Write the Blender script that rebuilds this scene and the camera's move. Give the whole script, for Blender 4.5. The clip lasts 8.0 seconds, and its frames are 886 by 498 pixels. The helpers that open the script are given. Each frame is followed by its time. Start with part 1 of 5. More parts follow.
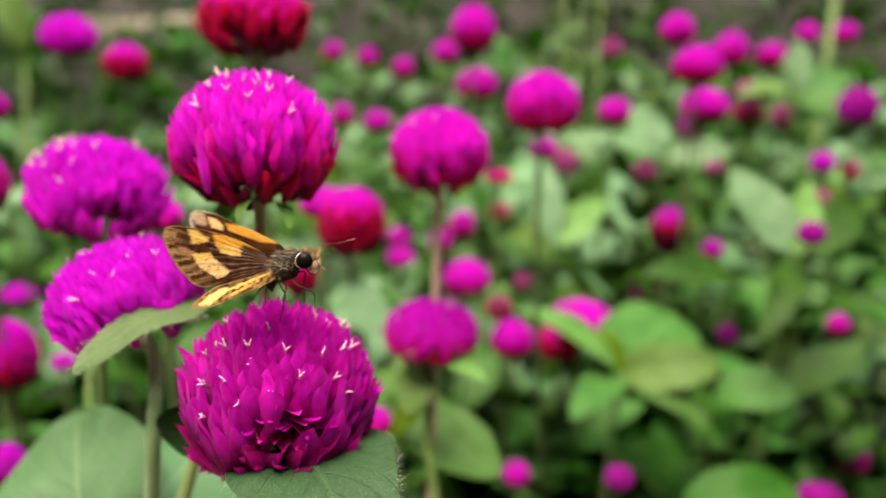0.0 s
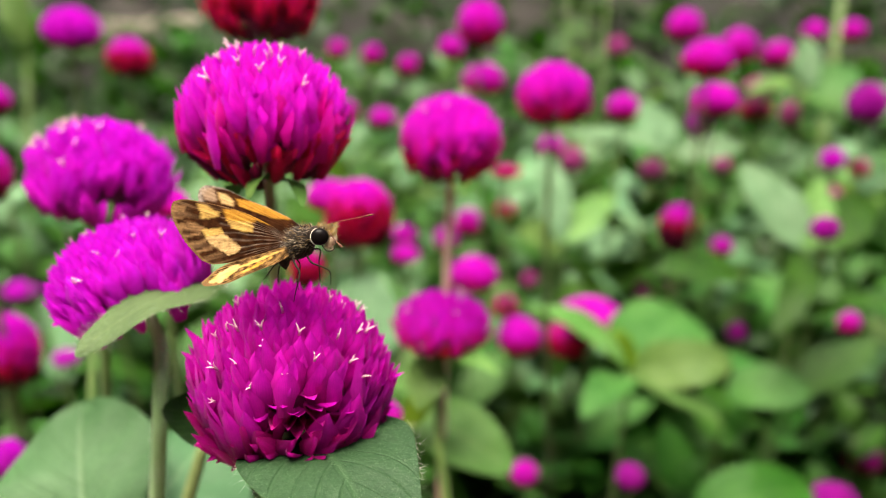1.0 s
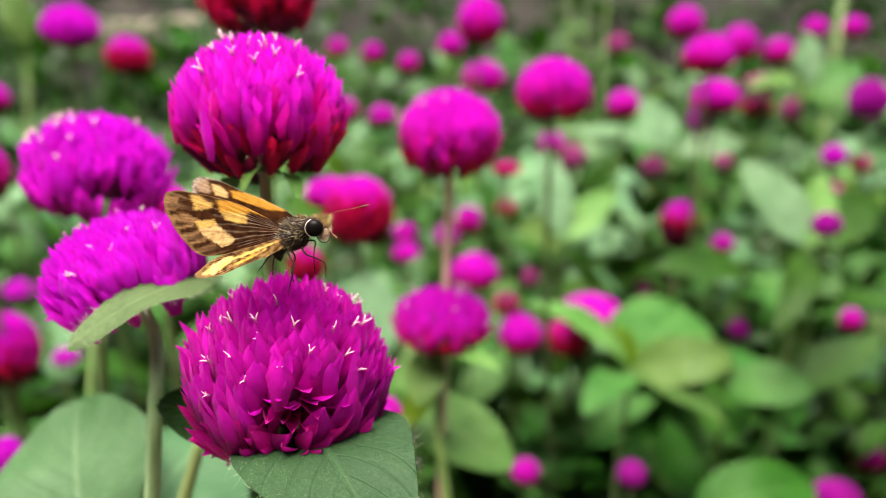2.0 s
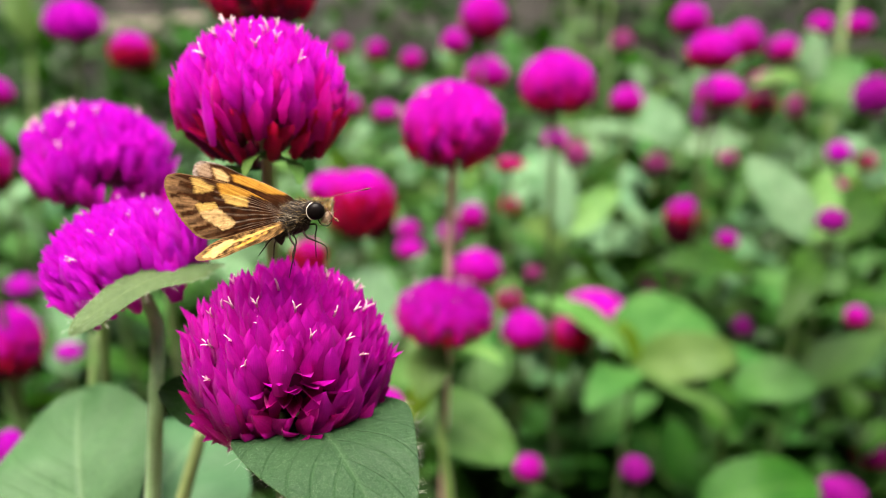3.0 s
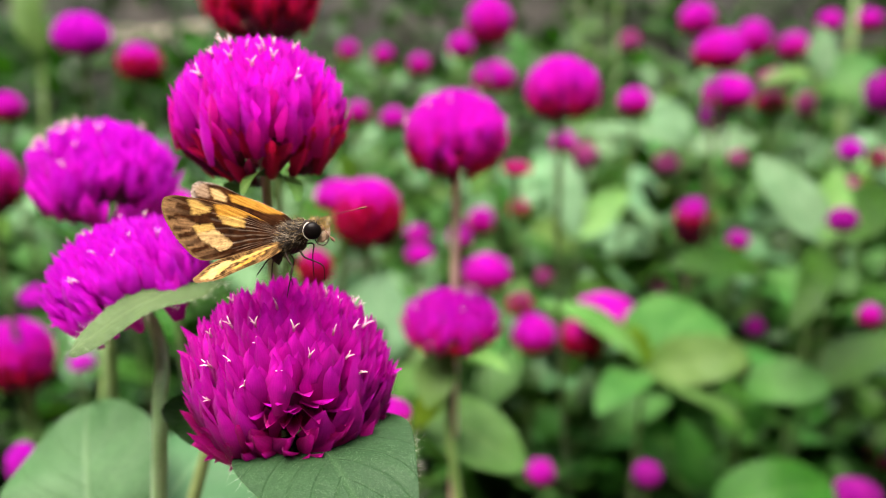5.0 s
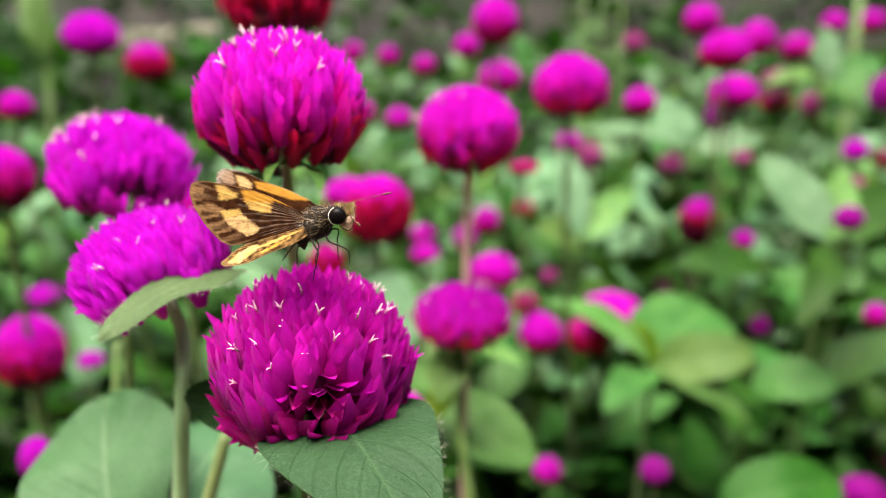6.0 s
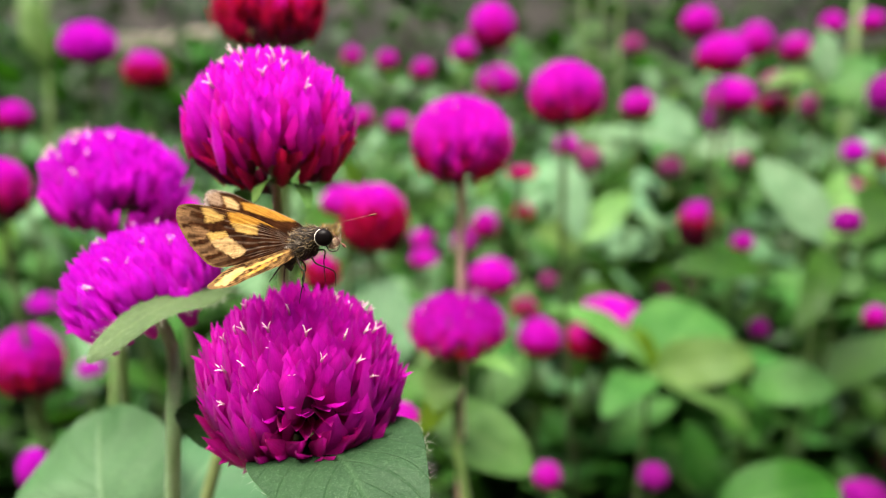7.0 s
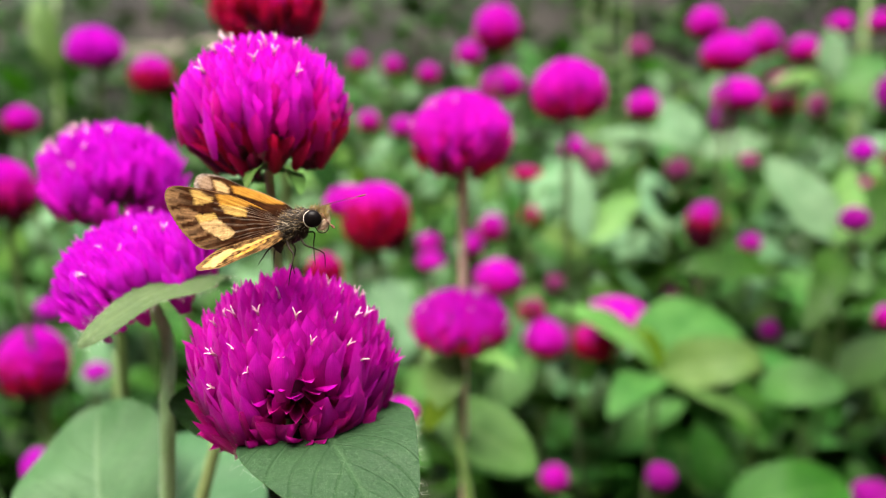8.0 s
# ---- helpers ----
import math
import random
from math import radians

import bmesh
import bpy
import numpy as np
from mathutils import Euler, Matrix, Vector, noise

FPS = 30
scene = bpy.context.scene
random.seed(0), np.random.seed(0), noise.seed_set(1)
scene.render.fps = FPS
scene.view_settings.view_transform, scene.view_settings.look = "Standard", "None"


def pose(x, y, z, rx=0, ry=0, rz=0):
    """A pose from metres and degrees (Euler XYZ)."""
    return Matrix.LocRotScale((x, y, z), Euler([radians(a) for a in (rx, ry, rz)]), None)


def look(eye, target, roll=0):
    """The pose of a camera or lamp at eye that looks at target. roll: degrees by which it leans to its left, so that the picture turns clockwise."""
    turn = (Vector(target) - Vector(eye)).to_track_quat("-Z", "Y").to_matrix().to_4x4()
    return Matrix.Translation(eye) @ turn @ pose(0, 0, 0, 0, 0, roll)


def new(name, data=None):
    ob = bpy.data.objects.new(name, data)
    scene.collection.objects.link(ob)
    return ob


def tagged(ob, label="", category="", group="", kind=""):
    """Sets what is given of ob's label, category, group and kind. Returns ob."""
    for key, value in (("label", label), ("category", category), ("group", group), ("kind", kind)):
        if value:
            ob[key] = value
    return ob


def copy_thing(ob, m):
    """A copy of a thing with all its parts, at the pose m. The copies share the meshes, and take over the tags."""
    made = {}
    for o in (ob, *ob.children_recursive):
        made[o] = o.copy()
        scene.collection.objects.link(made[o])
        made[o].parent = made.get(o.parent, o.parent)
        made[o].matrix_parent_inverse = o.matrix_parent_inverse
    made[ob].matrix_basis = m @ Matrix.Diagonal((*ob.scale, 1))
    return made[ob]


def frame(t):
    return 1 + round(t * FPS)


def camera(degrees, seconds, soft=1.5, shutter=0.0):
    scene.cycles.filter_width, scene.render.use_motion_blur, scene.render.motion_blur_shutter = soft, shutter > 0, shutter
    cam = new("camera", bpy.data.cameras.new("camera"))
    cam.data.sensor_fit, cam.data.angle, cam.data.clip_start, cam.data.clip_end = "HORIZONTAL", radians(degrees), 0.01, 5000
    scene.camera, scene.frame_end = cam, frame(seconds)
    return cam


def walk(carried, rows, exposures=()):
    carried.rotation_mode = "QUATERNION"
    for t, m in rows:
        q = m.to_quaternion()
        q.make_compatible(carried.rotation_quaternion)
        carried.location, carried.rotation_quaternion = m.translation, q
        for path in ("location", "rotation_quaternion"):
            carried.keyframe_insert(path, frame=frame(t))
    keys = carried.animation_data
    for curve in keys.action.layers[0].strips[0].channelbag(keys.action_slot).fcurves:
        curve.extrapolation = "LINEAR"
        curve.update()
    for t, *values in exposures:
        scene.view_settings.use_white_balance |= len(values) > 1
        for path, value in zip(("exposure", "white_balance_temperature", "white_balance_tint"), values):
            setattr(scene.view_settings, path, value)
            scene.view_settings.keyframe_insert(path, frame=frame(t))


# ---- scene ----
cam = camera(59.8, 8.0, soft=1.0)
PATH = [
    (0, (0.00029, 0.00848, 0.49744), (-0.00258, 0.20168, 0.44583), 1.43),
    (0.5, (-0.00090, 0.00922, 0.49606), (-0.00420, 0.20250, 0.44477), 1.22),
    (1, (-0.00250, 0.01291, 0.49250), (-0.00586, 0.20626, 0.44145), 1.45),
    (1.5, (-0.00211, 0.01392, 0.49210), (-0.00546, 0.20725, 0.44099), 1.25),
    (3, (-0.00158, 0.01411, 0.48888), (-0.00623, 0.20736, 0.43758), 1.23),
    (3.5, (-0.00138, 0.01531, 0.48967), (-0.00653, 0.20853, 0.43827), 0.96),
    (4, (-0.00081, 0.01576, 0.49065), (-0.00662, 0.20893, 0.43916), 0.48),
    (4.5, (0.00135, 0.01571, 0.49153), (-0.00571, 0.20888, 0.44019), 0.21),
    (6, (-0.00232, 0.01245, 0.48901), (-0.01067, 0.20587, 0.43880), 0.09),
    (6.5, (-0.00181, 0.01353, 0.48923), (-0.01008, 0.20686, 0.43867), -0.09),
    (7, (-0.00020, 0.01294, 0.49159), (-0.00905, 0.20641, 0.44166), -0.36),
    (7.5, (0.00292, 0.01285, 0.48892), (-0.00745, 0.20643, 0.43975), -0.64),
    (8, (0.00247, 0.01299, 0.48782), (-0.00904, 0.20684, 0.43995), -0.92),
]
walk(cam, [(t, look(eye, target, roll)) for t, eye, target, roll in PATH], exposures=[(0, 1.85, 7900, 10), (1, 1.97, 7500, 10), (1.5, 2.0, 7350, 10), (3, 2.0, 7200, 10), (8, 2.01, 7000, 10)])
DOF = cam.data.dof
DOF.use_dof = True
DOF.focus_distance = 0.099
DOF.aperture_fstop = 12.0

# ---- world and light: bright overcast, soft light from above ----
world = bpy.data.worlds.new("sky")
scene.world = world
world.use_nodes = True
wn = world.node_tree.nodes
sky = wn.new("ShaderNodeTexSky")
sky.sky_type = "NISHITA"
sky.sun_disc = False
sky.sun_elevation = radians(75)
sky.sun_rotation = radians(200)
sky.air_density = 0.6
sky.dust_density = 3.0
sky.ozone_density = 0.0
wn["Background"].inputs[1].default_value = 0.13
world.node_tree.links.new(sky.outputs[0], wn["Background"].inputs[0])
sun = new("sun", bpy.data.lights.new("sun", "SUN"))
sun.data.energy = 3.95
sun.data.angle = radians(45)
sun.data.color = (1.0, 0.97, 0.94)
sun.matrix_world = look((-0.3, -0.1, 1.6), (0, 0, 0))


# ---- materials ----
def material(name, rough=0.5, metal=0.0, spec=0.5):
    mat = bpy.data.materials.new(name)
    mat.use_nodes = True
    b = mat.node_tree.nodes["Principled BSDF"]
    b.inputs["Roughness"].default_value = rough
    b.inputs["Metallic"].default_value = metal
    b.inputs["Specular IOR Level"].default_value = spec
    return mat, mat.node_tree, b


def node(tree, kind, **values):
    n = tree.nodes.new(kind)
    for key, value in values.items():
        n.inputs[key.replace("_", " ")].default_value = value
    return n


def ramp(tree, source, stops):
    r = tree.nodes.new("ShaderNodeValToRGB")
    tree.links.new(source, r.inputs[0])
    el = r.color_ramp.elements
    while len(el) < len(stops):
        el.new(0.5)
    for e, (at, col) in zip(el, stops):
        e.position, e.color = at, (*col, 1)
    return r.outputs[0]


def mixed(tree, how, fac, a, b):
    m = tree.nodes.new("ShaderNodeMix")
    m.data_type, m.blend_type = "RGBA", how
    for sock, value in ((m.inputs[0], fac), (m.inputs[6], a), (m.inputs[7], b)):
        if hasattr(value, "links"):
            tree.links.new(value, sock)
        elif isinstance(value, tuple):
            sock.default_value = (*value, 1)
        else:
            sock.default_value = value
    return m.outputs[2]


def math_node(tree, how, a, b=0.0, c=0.0):
    m = tree.nodes.new("ShaderNodeMath")
    m.operation = how
    for sock, value in zip(m.inputs, (a, b, c)):
        if hasattr(value, "links"):
            tree.links.new(value, sock)
        else:
            sock.default_value = value
    return m.outputs[0]


def noise_of(tree, scale, detail=3.0, vector=None, rough=0.5):
    n = node(tree, "ShaderNodeTexNoise", Scale=scale, Detail=detail, Roughness=rough)
    if vector is None:
        vector = tree.nodes.new("ShaderNodeTexCoord").outputs["Object"]
    tree.links.new(vector, n.inputs["Vector"])
    return n.outputs["Fac"]


def bump(tree, bsdf, height, strength, distance):
    b = node(tree, "ShaderNodeBump", Strength=strength, Distance=distance)
    tree.links.new(height, b.inputs["Height"])
    tree.links.new(b.outputs[0], bsdf.inputs["Normal"])


def translucent(mat, tree, bsdf, colour, share):
    tr = tree.nodes.new("ShaderNodeBsdfTranslucent")
    tree.links.new(colour, tr.inputs["Color"])
    mx = node(tree, "ShaderNodeMixShader", Fac=share)
    tree.links.new(bsdf.outputs[0], mx.inputs[1])
    tree.links.new(tr.outputs[0], mx.inputs[2])
    tree.links.new(mx.outputs[0], tree.nodes["Material Output"].inputs[0])


def variation(tree):
    """A random number for each object and each loose piece of a mesh."""
    one = tree.nodes.new("ShaderNodeObjectInfo").outputs["Random"]
    two = tree.nodes.new("ShaderNodeNewGeometry").outputs["Random Per Island"]
    return math_node(tree, "FRACT", math_node(tree, "ADD", one, two))


def bract_material(name, base, middle, tip):
    mat, tree, b = material(name, 0.5, spec=0.15)
    along = tree.nodes.new("ShaderNodeUVMap")
    split = tree.nodes.new("ShaderNodeSeparateXYZ")
    tree.links.new(along.outputs[0], split.inputs[0])
    col = ramp(tree, split.outputs[1], [(0.0, base), (0.5, middle), (1.0, tip)])
    vein = node(tree, "ShaderNodeTexWave", Scale=3.4, Distortion=1.5, Detail=2.0)
    vein.wave_profile = "SIN"
    tree.links.new(along.outputs[0], vein.inputs["Vector"])
    col = mixed(tree, "MULTIPLY", 0.1, col, ramp(tree, vein.outputs["Fac"], [(0.2, (0.55, 0.5, 0.6)), (0.8, (1, 1, 1))]))
    geo = tree.nodes.new("ShaderNodeNewGeometry").outputs["Position"]
    col = mixed(tree, "MULTIPLY", 0.5, col, ramp(tree, noise_of(tree, 420, 4, geo, 0.65), [(0.32, (0.62, 0.5, 0.58)), (0.62, (1.06, 1.05, 1.08))]))
    streaks = node(tree, "ShaderNodeMapping")
    streaks.inputs["Scale"].default_value = (16.0, 1.2, 1.0)
    tree.links.new(along.outputs[0], streaks.inputs["Vector"])
    col = mixed(tree, "MULTIPLY", 0.25, col, ramp(tree, noise_of(tree, 1.6, 3, streaks.outputs[0]), [(0.3, (0.6, 0.55, 0.66)), (0.7, (1.08, 1.0, 1.08))]))
    rim = math_node(tree, "MULTIPLY", math_node(tree, "ABSOLUTE", math_node(tree, "SUBTRACT", split.outputs[0], 0.5)), 2.0)
    rim = math_node(tree, "MULTIPLY", math_node(tree, "POWER", rim, 5.0), math_node(tree, "MULTIPLY", split.outputs[1], 0.7))
    col = mixed(tree, "MIX", rim, col, base)
    r = variation(tree)
    hsv = tree.nodes.new("ShaderNodeHueSaturation")
    tree.links.new(math_node(tree, "MULTIPLY_ADD", r, 0.016, 0.492), hsv.inputs["Hue"])
    tree.links.new(math_node(tree, "MULTIPLY_ADD", r, 0.1, 0.95), hsv.inputs["Value"])
    tree.links.new(col, hsv.inputs["Color"])
    tree.links.new(hsv.outputs[0], b.inputs["Base Color"])
    b.inputs["Sheen Weight"].default_value = 0.05
    bump(tree, b, math_node(tree, "MULTIPLY_ADD", vein.outputs["Fac"], 0.2, noise_of(tree, 1500, 4, geo)), 0.3, 0.0004)
    translucent(mat, tree, b, hsv.outputs[0], 0.5)
    return mat


MAGENTA = bract_material("bract_magenta", (0.58, 0.003, 0.34), (0.86, 0.008, 0.74), (0.9, 0.013, 0.88))
RIPE = bract_material("bract_ripe", (0.42, 0.002, 0.2), (0.66, 0.004, 0.46), (0.7, 0.006, 0.56))
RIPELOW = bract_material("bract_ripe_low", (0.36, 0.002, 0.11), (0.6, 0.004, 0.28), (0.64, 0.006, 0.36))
ROSE = bract_material("bract_rose", (0.54, 0.002, 0.2), (0.8, 0.006, 0.44), (0.84, 0.01, 0.54))
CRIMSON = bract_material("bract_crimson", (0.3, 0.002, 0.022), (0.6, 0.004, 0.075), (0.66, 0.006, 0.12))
PURPLE = bract_material("bract_purple", (0.58, 0.003, 0.44), (0.8, 0.008, 0.76), (0.84, 0.012, 0.9))
BUDPINK = bract_material("bract_pink", (0.4, 0.06, 0.16), (0.62, 0.09, 0.4), (0.7, 0.16, 0.5))
VIOLET = bract_material("bract_violet", (0.38, 0.004, 0.28), (0.56, 0.008, 0.48), (0.64, 0.016, 0.6))
# near-black bracts: the shade under a head, put into their colour
BASE_SHADE = bract_material("bract_base_shade", (0.05, 0.002, 0.012), (0.13, 0.003, 0.03), (0.2, 0.004, 0.05))


def core_material():
    mat, tree, b = material("head_core", 0.8)
    # dark colour paints the shade of hollows and undersides
    tree.links.new(ramp(tree, noise_of(tree, 300), [(0.3, (0.05, 0.002, 0.03)), (0.7, (0.14, 0.004, 0.07))]), b.inputs["Base Color"])
    return mat


CORE = core_material()


def floret_material():
    mat, tree, b = material("floret_petal", 0.4)
    tree.links.new(ramp(tree, noise_of(tree, 900), [(0.35, (0.85, 0.4, 0.62)), (0.65, (0.92, 0.78, 0.78))]), b.inputs["Base Color"])
    translucent(mat, tree, b, ramp(tree, noise_of(tree, 500), [(0.3, (0.9, 0.6, 0.75)), (0.7, (0.95, 0.85, 0.8))]), 0.3)
    return mat


FLORET = floret_material()


def leaf_material(name, dark, light, rib, fuzz=0.0, gloss=0.42, share=0.28, veins=0.26):
    mat, tree, b = material(name, gloss, spec=0.13)
    uv = tree.nodes.new("ShaderNodeUVMap").outputs[0]
    split = tree.nodes.new("ShaderNodeSeparateXYZ")
    tree.links.new(uv, split.inputs[0])
    across = math_node(tree, "ABSOLUTE", math_node(tree, "SUBTRACT", split.outputs[0], 0.5))
    big = noise_of(tree, 60, 4)
    fine = noise_of(tree, 900, 5)
    col = ramp(tree, big, [(0.3, dark), (0.72, light)])
    col = mixed(tree, "MULTIPLY", 0.35, col, ramp(tree, fine, [(0.3, (0.6, 0.62, 0.6)), (0.7, (1.25, 1.2, 1.1))]))
    # side veins run forwards from the midrib
    run = math_node(tree, "SUBTRACT", math_node(tree, "MULTIPLY", split.outputs[1], 7.0), math_node(tree, "MULTIPLY", across, 6.0))
    side = math_node(tree, "PINGPONG", run, 0.5)
    line = math_node(tree, "SUBTRACT", 1.0, math_node(tree, "MULTIPLY", math_node(tree, "MINIMUM", side, 0.09), 11.0))
    mid = math_node(tree, "SUBTRACT", 1.0, math_node(tree, "MULTIPLY", math_node(tree, "MINIMUM", across, 0.03), 33.0))
    col = mixed(tree, "MIX", math_node(tree, "MULTIPLY", line, veins), col, rib)
    col = mixed(tree, "MIX", math_node(tree, "MULTIPLY", mid, 0.65), col, rib)
    if fuzz:
        hairs = noise_of(tree, 5200, 3, rough=0.75)
        col = mixed(tree, "MIX", math_node(tree, "MULTIPLY", math_node(tree, "GREATER_THAN", hairs, 0.54), fuzz), col, (0.11, 0.18, 0.11))
    r = variation(tree)
    hsv = tree.nodes.new("ShaderNodeHueSaturation")
    tree.links.new(math_node(tree, "MULTIPLY_ADD", r, 0.03, 0.485), hsv.inputs["Hue"])
    tree.links.new(math_node(tree, "MULTIPLY_ADD", r, 0.5, 0.75), hsv.inputs["Value"])
    tree.links.new(col, hsv.inputs["Color"])
    tree.links.new(hsv.outputs[0], b.inputs["Base Color"])
    b.inputs["Sheen Weight"].default_value = 0.0
    b.inputs["Sheen Roughness"].default_value = 0.4
    h = math_node(tree, "ADD", math_node(tree, "MULTIPLY", line, -0.6), math_node(tree, "ADD", math_node(tree, "MULTIPLY", mid, -1.0), fine))
    bump(tree, b, h, 0.5, 0.0006)
    through_colour = mixed(tree, "MULTIPLY", 1.0, hsv.outputs[0], (1.3, 1.4, 0.55))
    translucent(mat, tree, b, through_colour, share)
    return mat


GREEN = leaf_material("leaf_green", (0.010, 0.048, 0.0045), (0.024, 0.088, 0.0095), (0.062, 0.136, 0.03))
FRESH = leaf_material("leaf_fresh", (0.0561, 0.1403, 0.0059), (0.1215, 0.2338, 0.0153), (0.1870, 0.2992, 0.0467))
PALE = leaf_material("leaf_pale", (0.022, 0.088, 0.016), (0.045, 0.132, 0.028), (0.08, 0.18, 0.05), gloss=0.5, veins=0.14)
DUSTY = leaf_material("leaf_dusty", (0.068, 0.155, 0.07), (0.135, 0.25, 0.135), (0.18, 0.29, 0.17), gloss=0.5, veins=0.14)
SILVER = leaf_material("leaf_silver", (0.04, 0.118, 0.045), (0.08, 0.18, 0.085), (0.13, 0.24, 0.12), gloss=0.5, veins=0.12)
LIGHT = leaf_material("leaf_light", (0.056, 0.145, 0.029), (0.102, 0.21, 0.054), (0.15, 0.25, 0.085), gloss=0.45, veins=0.14)
# dark copy of the green leaf, with the bed's inner shade in its colour
SHADED = leaf_material("leaf_shaded", (0.0034, 0.0187, 0.0017), (0.0085, 0.0357, 0.0034), (0.0213, 0.0595, 0.0102))
NEAR = leaf_material("leaf_near_hairy", (0.007, 0.026, 0.0085), (0.0135, 0.042, 0.014), (0.028, 0.065, 0.026), fuzz=0.15, gloss=0.6, share=0.1, veins=0.1)
SIDE = leaf_material("leaf_side_downy", (0.055, 0.11, 0.04), (0.105, 0.18, 0.072), (0.16, 0.25, 0.11), fuzz=0.12, gloss=0.6, share=0.3, veins=0.12)
UNDER = leaf_material("leaf_underside", (0.027, 0.09, 0.014), (0.05, 0.135, 0.026), (0.1, 0.19, 0.055), gloss=0.6)


def stem_material(name, dark, light):
    mat, tree, b = material(name, 0.6)
    col = ramp(tree, noise_of(tree, 180, 4), [(0.3, dark), (0.7, light)])
    col = mixed(tree, "MULTIPLY", 0.3, col, ramp(tree, noise_of(tree, 2200, 3), [(0.35, (0.6, 0.6, 0.55)), (0.65, (1.3, 1.3, 1.3))]))
    tree.links.new(col, b.inputs["Base Color"])
    b.inputs["Sheen Weight"].default_value = 0.1
    bump(tree, b, noise_of(tree, 2200, 3), 0.4, 0.0003)
    return mat


STEM = stem_material("stem_green", (0.05, 0.1, 0.015), (0.1, 0.18, 0.035))
STEMGREY = stem_material("stem_grey_green", (0.2, 0.36, 0.14), (0.3, 0.5, 0.23))
STEMRED = stem_material("stem_reddish", (0.5, 0.3, 0.25), (0.6, 0.46, 0.36))
STEMPALE = stem_material("stem_pale", (0.13, 0.19, 0.045), (0.22, 0.28, 0.09))


def hair_material(name, dark, light):
    mat, tree, b = material(name, 0.35)
    tree.links.new(ramp(tree, noise_of(tree, 400), [(0.3, dark), (0.7, light)]), b.inputs["Base Color"])
    return mat


HAIR = hair_material("plant_hair", (0.55, 0.6, 0.42), (0.8, 0.82, 0.7))
DOWN = hair_material("leaf_down", (0.15, 0.25, 0.13), (0.32, 0.44, 0.27))


def soil_material():
    mat, tree, b = material("soil", 0.9, spec=0.2)
    col = ramp(tree, noise_of(tree, 6, 8), [(0.35, (0.028, 0.02, 0.014)), (0.65, (0.09, 0.066, 0.048))])
    col = mixed(tree, "MIX", 0.4, col, ramp(tree, noise_of(tree, 90, 6), [(0.4, (0.02, 0.015, 0.01)), (0.7, (0.14, 0.11, 0.085))]))
    tree.links.new(col, b.inputs["Base Color"])
    bump(tree, b, noise_of(tree, 60, 8), 0.8, 0.02)
    return mat


SOIL = soil_material()


def stone_material(name, dark, light):
    mat, tree, b = material(name, 0.85, spec=0.3)
    col = ramp(tree, noise_of(tree, 5, 6), [(0.3, dark), (0.7, light)])
    col = mixed(tree, "MULTIPLY", 0.5, col, ramp(tree, noise_of(tree, 120, 5), [(0.35, (0.55, 0.55, 0.5)), (0.65, (1.1, 1.1, 1.1))]))
    tree.links.new(col, b.inputs["Base Color"])
    bump(tree, b, noise_of(tree, 70, 6), 0.6, 0.01)
    return mat


STONE = stone_material("pale_stone", (0.17, 0.16, 0.12), (0.3, 0.28, 0.22))
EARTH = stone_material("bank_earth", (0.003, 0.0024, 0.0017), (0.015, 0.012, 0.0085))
BLOCKER = stone_material("blocker_green", (0.012, 0.03, 0.008), (0.03, 0.065, 0.016))


# ---- mesh helpers ----
def mesh_of(name, verts, faces, mats, uvs=None, index=None, smooth=True):
    me = bpy.data.meshes.new(name)
    me.from_pydata([tuple(v) for v in verts], [], faces)
    for m in (mats if isinstance(mats, (list, tuple)) else [mats]):
        me.materials.append(m)
    if uvs is not None:
        layer = me.uv_layers.new(name="UVMap")
        loops = np.empty(len(me.loops), dtype=np.int32)
        me.loops.foreach_get("vertex_index", loops)
        layer.data.foreach_set("uv", np.asarray(uvs, dtype=np.float32)[loops].ravel())
    if index is not None:
        me.polygons.foreach_set("material_index", index)
    me.polygons.foreach_set("use_smooth", [smooth] * len(me.polygons))
    me.update()
    return me


def child(name, me, parent, m=None, label="", kind=""):
    ob = new(name, me)
    ob.parent = parent
    if m is not None:
        ob.matrix_basis = m
    return tagged(ob, label=label, kind=kind)


def part(name, bm, mat, parent, label="", m=None):
    me = bpy.data.meshes.new(name)
    bm.to_mesh(me)
    bm.free()
    for one in (mat if isinstance(mat, (list, tuple)) else [mat]):
        me.materials.append(one)
    me.polygons.foreach_set("use_smooth", [True] * len(me.polygons))
    return child(name, me, parent, m, label)


def curve_points(ctrl, n):
    """A smooth line through the control points, with tangents weighted by the spans' lengths."""
    p = [Vector(c) for c in ctrl]
    span = [max((b - a).length, 1e-9) for a, b in zip(p, p[1:])]
    tang = []
    for i in range(len(p)):
        if i == 0:
            tang.append((p[1] - p[0]) / span[0])
        elif i == len(p) - 1:
            tang.append((p[-1] - p[-2]) / span[-1])
        else:
            a, b = (p[i] - p[i - 1]) / span[i - 1], (p[i + 1] - p[i]) / span[i]
            tang.append((a * span[i] + b * span[i - 1]) / (span[i] + span[i - 1]))
    out = []
    for k in range(n + 1):
        u = k / n * (len(p) - 1)
        i = min(int(u), len(p) - 2)
        f = u - i
        h = span[i]
        out.append(p[i] * (2 * f ** 3 - 3 * f ** 2 + 1) + tang[i] * (h * (f ** 3 - 2 * f ** 2 + f))
                   + p[i + 1] * (3 * f ** 2 - 2 * f ** 3) + tang[i + 1] * (h * (f ** 3 - f ** 2)))
    return out


